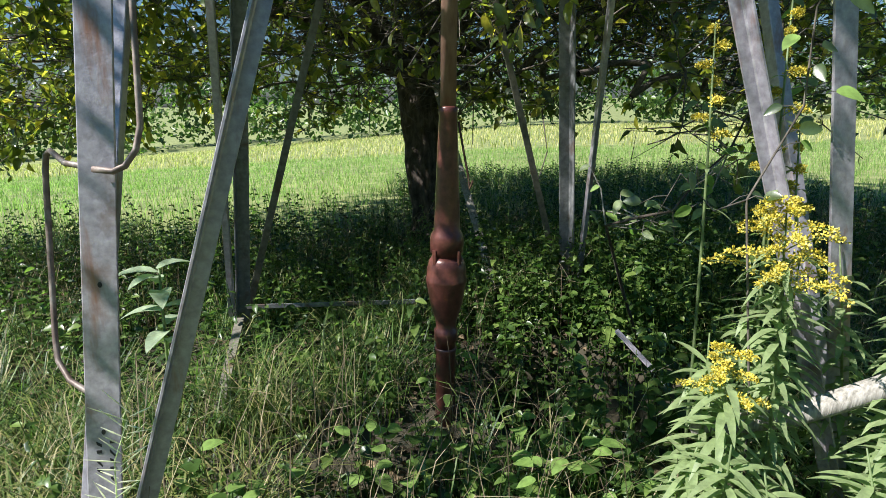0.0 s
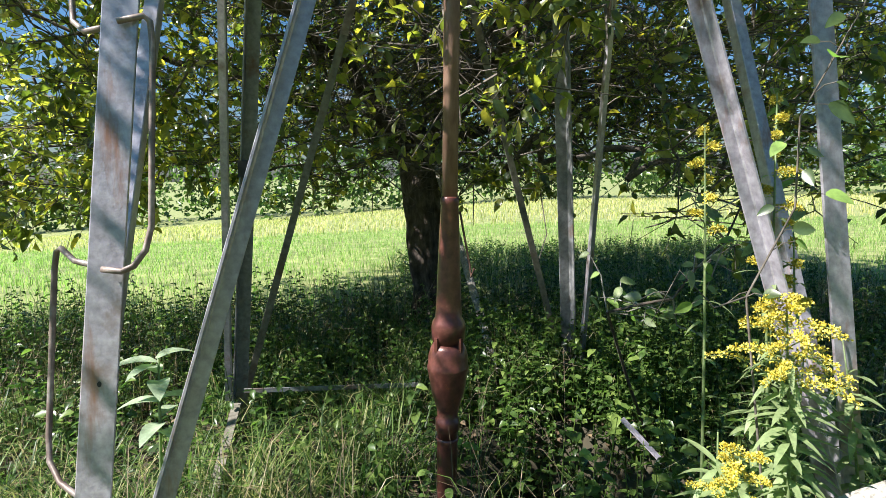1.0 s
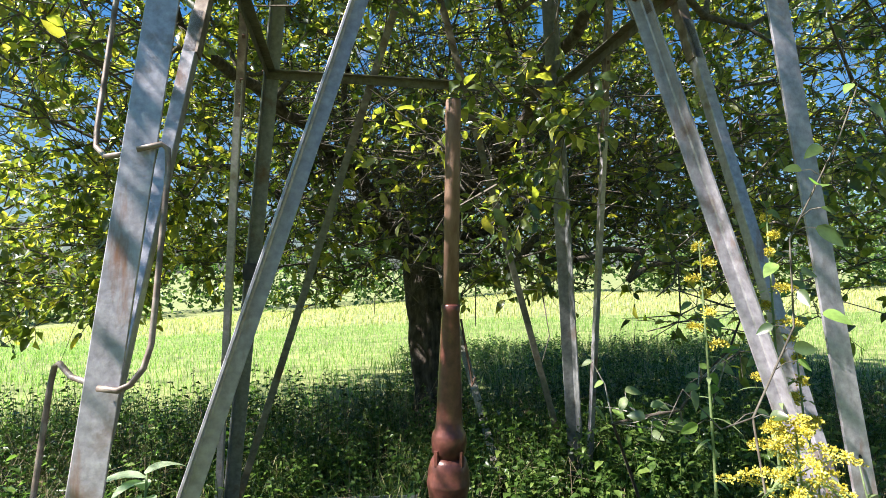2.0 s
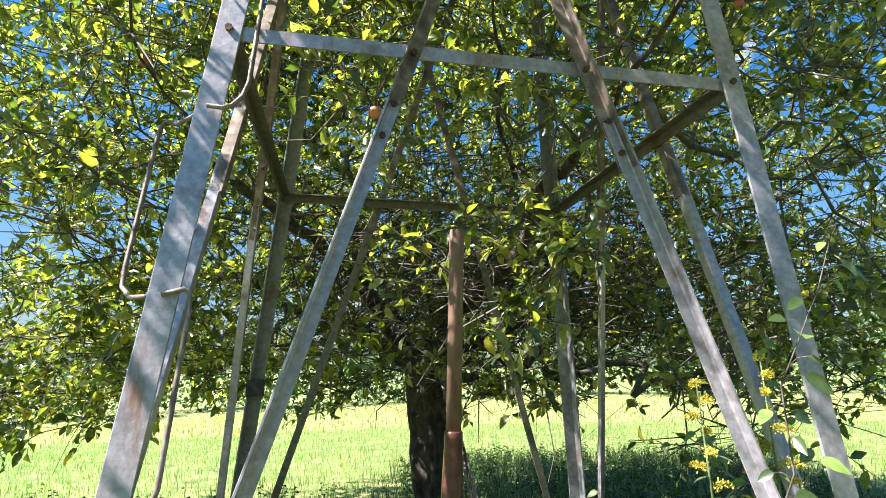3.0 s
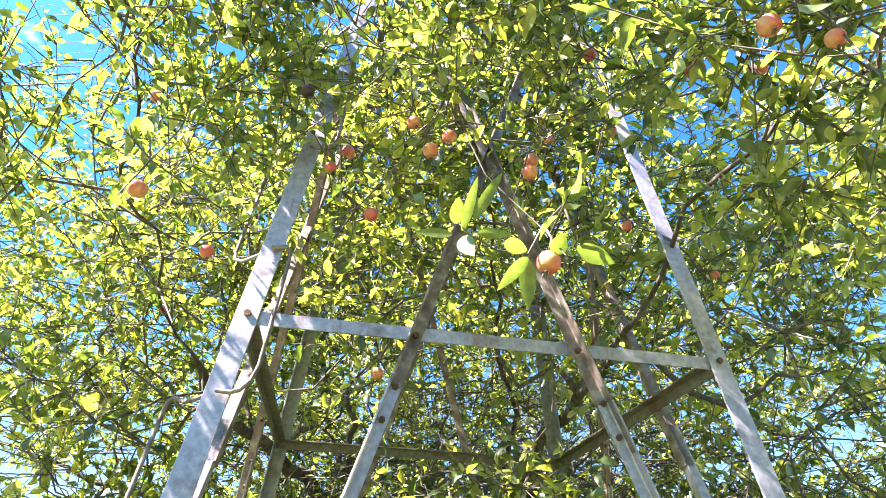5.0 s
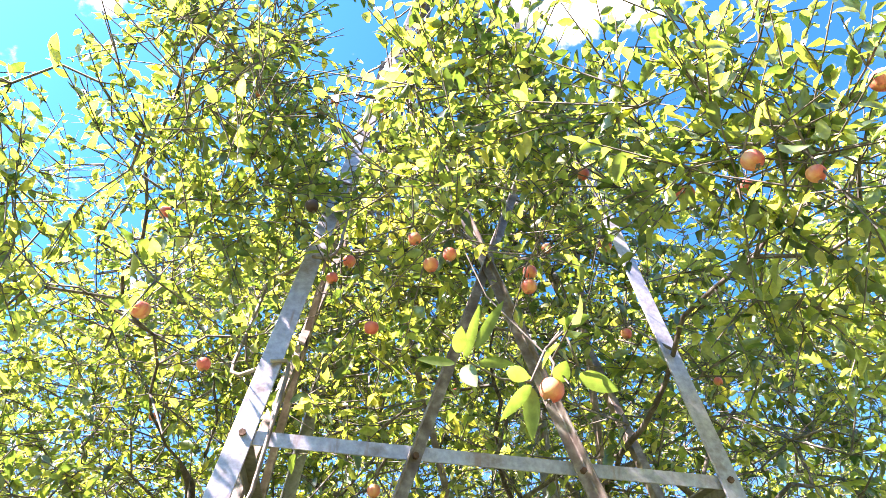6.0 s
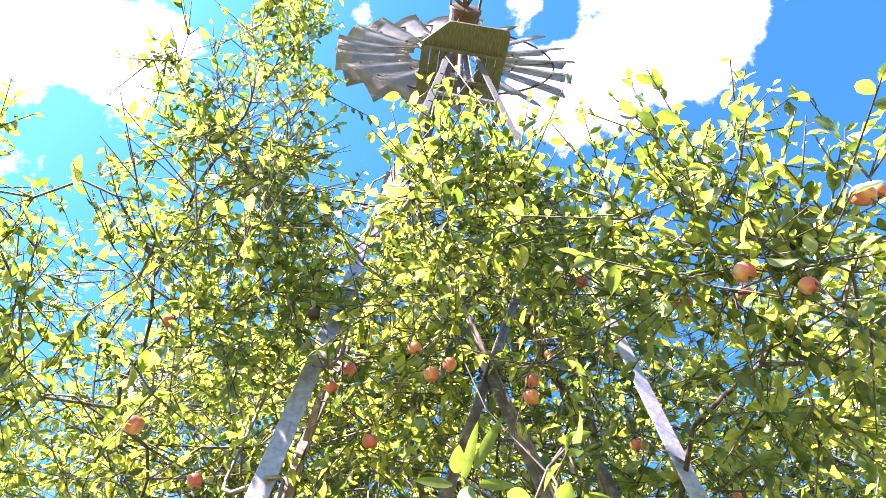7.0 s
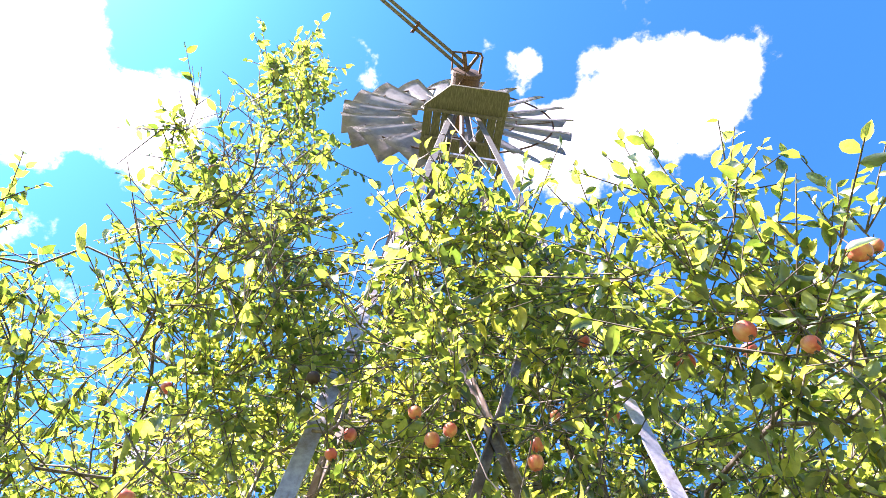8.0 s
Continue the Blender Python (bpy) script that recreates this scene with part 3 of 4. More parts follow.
def blade_mesh(name, pos, lean, height, width, mat, parent=None, droop=0.5):
    """Many bent grass blades. lean: horizontal direction and amount."""
    n = len(pos)
    h = height[:, None]
    up = np.array([[0, 0, 1.0]])
    side = unit(np.cross(lean + 1e-6, up + 0 * lean))
    p1 = pos + up * h * 0.45 + lean * h * 0.18
    p2 = pos + up * h * 0.80 + lean * h * 0.55
    p3 = pos + up * h * (0.98 - droop * np.linalg.norm(lean, axis=1, keepdims=True) * 0.5) + lean * h * 1.05
    w = (width / 2)[:, None]
    pts = np.stack([pos - side * w, pos + side * w, p1 - side * w * 0.9, p1 + side * w * 0.9, p2 - side * w * 0.6, p2 + side * w * 0.6, p3], 1)
    k = np.arange(n)[:, None] * 7
    quads = np.concatenate([k + [0, 1, 3, 2], k + [2, 3, 5, 4]])
    return mesh_arrays(name, pts.reshape(-1, 3), [quads, k + [4, 5, 6]], mat, parent, smooth=True)


# ---------------------------------------------------------------- apple tree
EYES = np.array([[0, 0, 1.06], [0.01, -0.03, 1.19], [0.02, -0.14, 1.31], [0.01, -0.24, 1.42], [0.05, -0.28, 1.44]])


def clear_of_eye(p, r):
    return min(np.linalg.norm(EYES - p, axis=1)) > r


# crown masses: centre, radii, number of shoots
MASSES = [
    ((0.0, 4.3, 2.9), (2.6, 1.5, 1.8), 640),
    ((0.0, 5.4, 2.7), (4.6, 0.9, 2.1), 330),
    ((0.0, 3.7, 1.58), (3.2, 1.0, 0.65), 450),
    ((-3.2, 3.4, 2.0), (2.0, 1.8, 1.35), 270),
    ((3.2, 3.7, 2.2), (2.1, 1.8, 1.3), 200),
    ((0.0, 2.8, 4.0), (2.0, 1.2, 0.9), 240),
    ((-2.4, 2.1, 3.5), (1.1, 1.0, 1.0), 95),
    ((2.2, 2.4, 3.4), (1.1, 1.0, 0.8), 150),
    ((-1.6, 3.4, 3.9), (1.2, 0.9, 0.8), 240),
    ((0.4, 1.8, 3.9), (0.8, 0.6, 0.42), 110),
    ((-0.1, 1.7, 3.3), (0.9, 0.6, 0.5), 90),
    ((2.2, 4.7, 1.9), (1.6, 0.8, 0.7), 170),
    ((-2.0, 2.3, 2.6), (0.9, 0.9, 1.0), 120),
    ((2.1, 2.2, 2.3), (1.0, 1.1, 1.0), 95),
    ((0.2, 1.9, 2.9), (1.2, 0.9, 0.8), 172),
    ((-0.76, 0.88, 2.95), (0.37, 0.40, 0.62), 115),
    ((-0.80, 0.70, 3.5), (0.34, 0.32, 0.5), 62),
    ((-0.80, 0.50, 4.15), (0.16, 0.20, 0.5), 34),
    ((-1.13, 0.39, 3.65), (0.08, 0.10, 0.3), 5),
    ((-1.50, 0.64, 2.82), (0.24, 0.26, 0.28), 26),
    ((-1.55, 1.05, 2.55), (0.3, 0.3, 0.3), 30),
    # three masses added, mostly out of view, to shade the left leg and ground
    ((-2.4, 0.65, 3.1), (0.65, 0.35, 0.6), 45),
    ((-1.75, 0.50, 2.2), (0.35, 0.22, 0.4), 15),
    ((-1.15, 0.72, 2.45), (0.16, 0.15, 0.20), 10),
    ((0.05, 0.55, 2.86), (0.30, 0.15, 0.15), 20),
    ((0.12, 0.72, 2.66), (0.44, 0.28, 0.34), 60),
    ((0.56, 0.47, 2.55), (0.24, 0.20, 0.30), 36),
    ((0.86, 0.46, 2.28), (0.22, 0.16, 0.18), 20),
    ((0.95, 0.85, 2.35), (0.35, 0.30, 0.25), 40),
    ((1.45, 1.05, 2.55), (0.4, 0.35, 0.3), 36),
    ((1.0, 2.3, 1.05), (0.5, 0.5, 0.3), 30),
    ((-2.6, 4.2, 3.5), (1.9, 1.2, 1.1), 210),
    ((0.0, 4.7, 4.3), (2.6, 1.2, 1.0), 190),
    ((2.6, 4.4, 3.5), (1.7, 1.2, 0.9), 80),
    ((-0.3, 6.6, 3.2), (2.6, 1.3, 1.7), 420),
    ((1.0, 6.0, 2.6), (1.8, 1.2, 1.2), 160),
    ((3.0, 4.9, 2.4), (1.8, 0.8, 1.4), 150),
    ((2.0, 3.0, 3.1), (0.8, 0.8, 0.6), 90),
    ((2.4, 3.4, 1.2), (1.2, 0.9, 0.3), 60),
    ((-2.6, 3.2, 1.15), (1.1, 0.9, 0.3), 60),
    ((0.5, 5.5, 1.85), (2.6, 0.7, 0.55), 230),
]
# bare inner crown round the fork: centre and radii
HOLLOW = (np.array([0.0, 4.0, 1.95]), np.array([1.7, 1.1, 0.95]))
# thin lanes in the crown, along the sun: foot, radius, share of leaves missing
LANES = [((0.22, 1.12, 0.12), 0.22, 0.92), ((-0.58, 1.3, 0.1), 0.24, 0.9), ((-0.76, 1.1, 0.6), 0.2, 0.7), ((-0.73, 1.12, 1.3), 0.2, 0.65), ((-0.70, 1.15, 1.9), 0.2, 0.6), ((0.05, 1.72, 0.5), 0.1, 0.9), ((0.78, 1.12, 1.0), 0.24, 0.85), ((0.90, 1.25, 1.5), 0.20, 0.8), ((-0.5, 2.4, 2.3), 0.32, 0.6), ((0.3, 1.6, 2.6), 0.2, 0.3)]
# fruit: places in the crown
FRUIT = [
    (0.57, 0.41, 2.24), (0.66, 0.40, 2.19), (0.82, 0.77, 2.58), (0.54, 0.60, 2.36), (0.38, 0.76, 2.62), (0.44, 0.89, 2.47),
    (0.36, 1.24, 2.78), (-0.08, 0.80, 2.41), (0.01, 0.76, 2.32), (-0.04, 0.88, 2.39), (-0.32, 1.13, 2.62), (-0.29, 1.12, 3.49),
    (-0.48, 1.08, 3.48), (-0.69, 0.88, 3.22), (-0.80, 0.85, 2.56), (0.81, 0.31, 2.35), (0.93, 0.37, 2.46), (0.22, 0.91, 2.34),
    (0.93, 1.55, 3.94), (-0.97, 0.60, 3.55), (0.19, 0.65, 1.90), (-0.20, 1.00, 2.27), (-0.69, 1.14, 2.24), (-0.23, 1.57, 2.04),
    (-0.64, 0.70, 2.11), (0.25, 1.03, 2.49), (0.63, 1.40, 2.52), (0.04, 2.28, 2.76), (1.03, 1.66, 2.48), (-1.29, 2.04, 2.51), (-0.35, 1.07, 2.50),
]
ROTTEN_FRUIT = [(-0.40, 0.89, 2.63), (0.86, 0.94, 2.36)]


def build_apple_tree():
    base = Vector((-0.10, 4.42, 0.0))
    tree = empty("apple_tree", Matrix.Translation(base), "old apple tree with a gnarled dark trunk and fruit", "tree")
    tip = np.array(base)

    def rel(pts):
        return np.asarray(pts) - tip
    # limbs as bent lines from the fork
    fork = np.array([-0.2, 4.4, 1.25])
    limbs = [
        [fork, (0.25, 3.7, 1.75), (0.55, 2.6, 2.15), (0.72, 1.4, 2.35), (0.95, 0.6, 2.6)],
        [fork, (-0.7, 3.7, 1.9), (-1.2, 2.6, 2.3), (-1.15, 1.3, 2.7), (-0.85, 0.7, 3.4), (-0.8, 0.6, 4.4)],
        [fork, (-1.2, 4.3, 1.75), (-2.4, 3.9, 2.1), (-3.6, 3.4, 2.5)],
        [fork, (0.9, 4.4, 1.7), (2.0, 4.2, 2.0), (3.3, 3.8, 2.4)],
        [fork, (-0.15, 4.5, 2.2), (0.1, 4.6, 3.2), (0.0, 4.7, 4.2)],
        [fork, (0.4, 3.9, 2.2), (0.3, 3.0, 2.9), (0.15, 1.9, 3.2), (0.1, 0.8, 2.9)],
        [fork, (-0.8, 4.8, 2.3), (-1.5, 5.0, 3.2)],
    ]
    trunk_pts = [(-0.06, 4.42, -0.2), (-0.09, 4.42, 0.15), (-0.15, 4.41, 0.5), (-0.19, 4.40, 0.9), tuple(fork), (-0.18, 4.42, 1.45)]
    nodes, parent, limb_nodes = [np.array(p, float) for p in trunk_pts], [-1, 0, 1, 2, 3, 4], []
    for pts in limbs:
        prev, chain = 4, [4]
        pts = [np.array(p, float) for p in pts]
        ends = [2 * pts[0] - pts[1]] + pts + [2 * pts[-1] - pts[-2]]
        for g, (a, b) in enumerate(zip(pts, pts[1:])):
            m = max(2, int(np.linalg.norm(b - a) / 0.11))
            before, after = ends[g], ends[g + 3]
            for i in range(1, m + 1):
                f = i / m
                bend = 0.5 * (2 * a + (b - before) * f + (2 * before - 5 * a + 4 * b - after) * f * f + (3 * a - before - 3 * b + after) * f ** 3)
                w = Vector(bend * 3.4)
                nodes.append(bend + 0.09 * np.array([noise.noise(w), noise.noise(w + Vector((9, 0, 0))), noise.noise(w + Vector((0, 9, 0)))]))
                parent.append(prev)
                prev = len(nodes) - 1
                chain.append(prev)
        limb_nodes.append(chain)
    # shoots reach from the nearest wood into the crown masses
    goals = []
    for c, r, k in MASSES:
        while k > 0:
            v = rng.normal(0, 1, 3)
            v /= np.linalg.norm(v)
            p = np.array(c) + np.array(r) * v * rng.uniform(0.25, 1.0) ** 0.6
            k -= 1
            if p[2] < (0.8 if c[2] < 1.2 or p[0] < -1.6 else 0.9 + 0.14 * rng.random()) or not clear_of_eye(p, 0.85):
                continue
            # the tower's inside stays mostly open low down
            if abs(p[0]) < 1.0 and p[1] < 2.9 and p[2] < 1.95 and rng.random() < 0.93:
                continue
            goals.append(p)
    # a leafy spray hanging into the tower
    for _ in range(20):
        goals.append(np.array([0.30, 2.05, 1.66]) + rng.normal(0, 1, 3) * [0.11, 0.08, 0.16])
    goals += [np.array(q) + [0, 0, 0.05] for q in FRUIT + ROTTEN_FRUIT]
    goals.sort(key=lambda p: min(np.linalg.norm(p - q) for q in nodes[:120:4]))
    tips, dirs = [], []
    for p in goals:
        arr = np.array(nodes[5:])
        dist = np.linalg.norm(arr - p, axis=1) + 0.6 * np.maximum(0, arr[:, 2] - p[2])
        k = int(np.argmin(dist)) + 5
        a = nodes[k]
        length = np.linalg.norm(p - a)
        m = max(1, int(length / 0.13))
        prev = k
        sag = rng.normal(0, 0.14, 3) * length + np.array([0, 0, 0.08 * length])
        for i in range(1, m + 1):
            f = i / m
            w = Vector((a + (p - a) * f) * 3.3)
            crook = np.array([noise.noise(w), noise.noise(w + Vector((7, 0, 0))), noise.noise(w + Vector((0, 7, 0)))]) * 0.16 * min(1.0, length) * f
            nodes.append(a + (p - a) * f + sag * 4 * f * (1 - f) * 0.6 + crook + rng.normal(0, 0.012, 3))
            parent.append(prev)
            prev = len(nodes) - 1
        tips.append(prev)
        d = nodes[prev] - nodes[parent[prev]]
        dirs.append(d / max(1e-6, np.linalg.norm(d)))
    nodes = np.array(nodes)
    parent = np.array(parent)
    load = np.zeros(len(nodes))
    load[tips] = 1
    for i in range(len(nodes) - 1, 0, -1):
        load[parent[i]] += load[i]
    reach = np.linalg.norm(nodes - fork, axis=1)
    rad = np.clip(0.0028 * np.maximum(load, 0.6) ** 0.43 * np.clip(1.1 - reach / 4.0, 0.26, 1.0), 0.0018, 0.06)
    rad = np.where(nodes[:, 1] < 2.3, np.minimum(rad, np.where(nodes[:, 0] < -0.5, 0.006, 0.011)), rad)
    # trunk: thick, ridged, flaring at the foot
    bm = bmesh.new()
    sweep(bm, [Vector(rel(p)) for p in trunk_pts], [0.26, 0.185, 0.155, 0.145, 0.16, 0.11], 20)
    bmesh.ops.subdivide_edges(bm, edges=bm.edges[:], cuts=2, use_grid_fill=True)
    for v in bm.verts:
        a = math.atan2(v.co.y, v.co.x)
        k = 0.018 * math.sin(a * 7 + v.co.z * 2.5) + 0.03 * noise.noise(v.co * 6)
        v.co += Vector((math.cos(a), math.sin(a), 0)) * k
    part("trunk", bm, BARK, tree, "dark furrowed trunk", smooth=True)
    seg = np.arange(6, len(nodes))
    in_limb = set()
    for chain in limb_nodes:
        bm = bmesh.new()
        sweep(bm, [Vector(rel(nodes[i])) for i in chain], [min(0.085, rad[chain[1]] * 1.25)] + [float(rad[i]) for i in chain[1:]], 9)
        part("limb", bm, BARK, tree, smooth=True)
        in_limb.update(chain)
    wood = np.array([i for i in seg if i not in in_limb])
    tagged(stick_mesh("branchwork", rel(nodes[parent[wood]]), rel(nodes[wood]), np.minimum(rad[parent[wood]], rad[wood] * 1.5), rad[wood], 5, TWIG, tree), kind="stuff")
    # leafy twigs at every shoot
    tw_a, tw_b, pos, way_to, up, size = [], [], [], [], [], []
    spots = [(nodes[t], d, 3) for t, d in zip(tips, dirs)]
    carry = seg[(rad[seg] < 0.008)]
    for i in carry:
        if rng.random() < (0.42 if nodes[i][1] < 1.5 else 0.5):
            d = nodes[i] - nodes[parent[i]]
            spots.append((nodes[i], d / max(1e-6, np.linalg.norm(d)), 1))
    for p, d, k in spots:
        for _ in range(k):
            if np.linalg.norm((p - HOLLOW[0]) / HOLLOW[1]) < 1.0 and rng.random() < 0.65:
                continue
            if p[0] > 0.9 and p[1] > 1.5 and p[2] < 3.1 and rng.random() < (0.5 if p[1] < 4.2 else 0.1):
                continue
            t = d * 0.8 + rng.normal(0, 0.55, 3) + np.array([0, 0, 0.25])
            t /= np.linalg.norm(t)
            length = rng.uniform(0.08, 0.30)
            q = p + t * length
            if not clear_of_eye(q, 0.75):
                continue
            tw_a.append(p)
            tw_b.append(q)
            m = int(3 + length * 29) if p[1] < 1.4 else int(2 + length * 22)
            for j in range(m):
                f = (j + 0.6) / m
                w = t * 0.5 + rng.normal(0, 0.6, 3) + np.array([0, 0, -0.12])
                pos.append(p + (q - p) * f)
                way_to.append(w)
                up.append(rng.normal(0, 0.85, 3) + np.array([0, 0, 1.0]) + np.array(SUN) * 0.3)
                size.append((0.036 + 0.05 * rng.random() ** 1.4) * (0.72 if p[0] < -0.45 and p[1] < 1.6 else 0.68 if p[1] < 1.2 else 1.2 if p[1] > 2.6 else 1.0) * (1.5 if np.linalg.norm(p - np.array([0.12, 0.64, 1.98])) < 0.32 else 1.0))
    # bare dead twigs through the inner crown
    tw_r = [0.0028] * len(tw_a)
    for i in rng.choice(carry, 11000):
        p = nodes[i]
        if p[1] < 1.5:
            continue
        stout = 0.0022 + 0.007 * rng.random() ** 3
        tw_r += [stout, stout * 0.7]
        t = rng.normal(0, 1, 3) * [1, 1, 0.35]
        t /= np.linalg.norm(t)
        q = p + t * rng.uniform(0.12, 0.34)
        r = q + (t + rng.normal(0, 0.5, 3)) * rng.uniform(0.08, 0.2)
        tw_a += [p, q]
        tw_b += [q, r]
    # tangle of dead wood in the bare inner crown
    for _ in range(1700):
        v = rng.normal(0, 1, 3)
        p = HOLLOW[0] + HOLLOW[1] * v / np.linalg.norm(v) * rng.random() ** 0.4
        t = rng.normal(0, 1, 3) * [1, 0.7, 0.6]
        t /= np.linalg.norm(t)
        q = p + t * rng.uniform(0.15, 0.4)
        r = q + (t + rng.normal(0, 0.45, 3)) * rng.uniform(0.1, 0.25)
        stout = 0.002 + 0.007 * rng.random() ** 2.5
        tw_a += [p, q]
        tw_b += [q, r]
        tw_r += [stout, stout * 0.6]
    tw_a, tw_b = np.array(tw_a), np.array(tw_b)
    tagged(stick_mesh("twig_spray", rel(tw_a), rel(tw_b), np.array(tw_r), np.array(tw_r) * 0.5, 3, TWIG, tree), kind="stuff")
    pos, way_to, up, size = np.array(pos), np.array(way_to), np.array(up), np.array(size)
    keep = np.ones(len(pos), bool)
    for foot, r, share in LANES:
        off = pos - np.array(foot)
        off -= np.outer(off @ np.array(SUN), np.array(SUN))
        keep &= (np.linalg.norm(off, axis=1) > r) | (rng.random(len(pos)) > share)
    for q in FRUIT + ROTTEN_FRUIT:
        keep &= (np.linalg.norm(pos - np.array(q), axis=1) > 0.085) | (rng.random(len(pos)) < 0.2)
    pos, way_to, up, size = pos[keep], way_to[keep], up[keep], size[keep]
    near = np.linalg.norm(pos - np.array([0, -0.2, 1.4]), axis=1) < 4.3
    tagged(leaf_mesh("crown_leaf", rel(pos[near]), way_to[near], up[near], size[near], 0.50, LEAF, tree), kind="stuff")
    tagged(leaf_mesh("crown_leaf", rel(pos[~near]), way_to[~near], up[~near], size[~near], 0.54, LEAF, tree, simple=True), kind="stuff")
    return tree, base


apple_tree, TREE_FOOT = build_apple_tree()


# ---------------------------------------------------------------- fruit
def build_apple(mat, label):
    apple = empty("apple", Matrix(), label, "apple", "apples on the tree")
    bm = bmesh.new()
    lathe(bm, [(0.004, -0.0235), (0.010, -0.027), (0.019, -0.024), (0.027, -0.012), (0.0300, 0.002), (0.028, 0.015), (0.020, 0.0245), (0.010, 0.025), (0.003, 0.019)], 20)
    bmesh.ops.scale(bm, vec=(0.68, 0.68, 0.65), verts=bm.verts)
    part("flesh", bm, mat, apple, smooth=True)
    bm = bmesh.new()
    sweep(bm, [(0, 0, 0.017), (0.002, 0, 0.030), (0.006, 0.002, 0.045)], 0.0013, 5)
    part("stalk", bm, TWIG, apple)
    bm = bmesh.new()
    for k in range(5):
        a = 2 * math.pi * k / 5
        sweep(bm, [(0.002 * math.cos(a), 0.002 * math.sin(a), -0.024), (0.007 * math.cos(a), 0.007 * math.sin(a), -0.029)], [0.0025, 0.0006], 4)
    part("calyx", bm, TWIG, apple)
    return apple


def hang_fruit():
    first = build_apple(APPLE, "ripe red and yellow speckled apple on a twig")
    spoiled = build_apple(ROTTEN, "shrivelled dark rotten apple on a twig")
    for which, places in ((first, FRUIT), (spoiled, ROTTEN_FRUIT)):
        for i, (x, y, z) in enumerate(places):
            m = pose(x, y, z, rng.uniform(-25, 25), rng.uniform(-25, 25), rng.uniform(0, 360))
            size = 1.0 if i == 0 else rng.uniform(0.8, 1.1)
            m = m @ Matrix.Diagonal((size, size, size, 1))
            if i == 0:
                which.matrix_basis = m
            else:
                copy_thing(which, m)


hang_fruit()


# ---------------------------------------------------------------- weeds and grass
def scatter(n, x0, x1, y0, y1):
    p = np.stack([rng.uniform(x0, x1, n), rng.uniform(y0, y1, n), np.zeros(n)], 1)
    p[:, 2] = [ground_height(x, y) for x, y, _ in p]
    return p


def flat_dirs(n, lo, hi):
    a = rng.uniform(0, 2 * np.pi, n)
    r = rng.uniform(lo, hi, n)
    return np.stack([np.cos(a) * r, np.sin(a) * r, 0 * a], 1)


def clumped(p, scale, keep):
    """Thins points by a slow noise, so that growth stands in tufts."""
    v = np.array([noise.noise(Vector((x * scale, y * scale, 5.5))) for x, y, _ in p])
    return p[v + rng.normal(0, 0.12, len(p)) > keep]


def build_grass():
    p = clumped(scatter(58000, -4.5, 4.5, 0.55, 4.6), 2.1, -0.04)
    p = p[~((np.abs(p[:, 0] - 0.05) < 0.2) & (p[:, 1] > 1.25) & (p[:, 1] < 2.0)) | (rng.random(len(p)) < 0.3)]
    p = p[~((np.abs(p[:, 0] - 0.52) < 0.38) & (np.abs(p[:, 1] - 1.82) < 0.42)) | (rng.random(len(p)) < 0.1)]
    n = len(p)
    tagged(blade_mesh("tall_grass", p, flat_dirs(n, 0.4, 1.5), rng.uniform(0.08, 0.33, n), rng.uniform(0.0028, 0.0068, n), GRASS), "tangled green and straw grass under the tower", "grass", kind="stuff")
    p = scatter(95000, -16, 16, 3.4, 16)
    # blades where the tree's shade falls get the darker grass colour
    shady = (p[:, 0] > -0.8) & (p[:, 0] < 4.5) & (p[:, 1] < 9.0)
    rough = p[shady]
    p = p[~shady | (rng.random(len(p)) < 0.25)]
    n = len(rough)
    tagged(blade_mesh("tall_grass", rough, flat_dirs(n, 0.4, 1.4), rng.uniform(0.07, 0.22, n), rng.uniform(0.006, 0.012, n), GRASS), "rough grass darkened in colour for the tree's shade", "grass", kind="stuff")
    n = len(p)
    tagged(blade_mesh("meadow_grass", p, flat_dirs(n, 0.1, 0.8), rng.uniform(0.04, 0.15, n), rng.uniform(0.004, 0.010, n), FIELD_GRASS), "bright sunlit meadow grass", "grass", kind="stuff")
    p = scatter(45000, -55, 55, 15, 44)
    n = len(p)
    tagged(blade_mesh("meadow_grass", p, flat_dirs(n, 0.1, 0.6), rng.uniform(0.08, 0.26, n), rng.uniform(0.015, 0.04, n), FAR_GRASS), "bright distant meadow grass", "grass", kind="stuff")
    p = clumped(scatter(11000, -2.4, -0.42, 0.7, 1.75), 3.4, 0.04)
    n = len(p)
    tagged(blade_mesh("tall_grass", p, flat_dirs(n, 0.5, 1.6), rng.uniform(0.08, 0.28, n), rng.uniform(0.003, 0.0062, n), STRAW_GRASS), "sunlit yellowing grass beside a steel leg", "grass", kind="stuff")
    p = clumped(scatter(10000, -3.5, 3.5, 0.9, 4.4), 1.1, -0.05)
    n = len(p)
    tagged(blade_mesh("dry_stems", p, flat_dirs(n, 0.05, 1.1), rng.uniform(0.10, 0.5, n), rng.uniform(0.0015, 0.0038, n), DRY), "dead brown stems among the weeds", "weeds", kind="stuff")


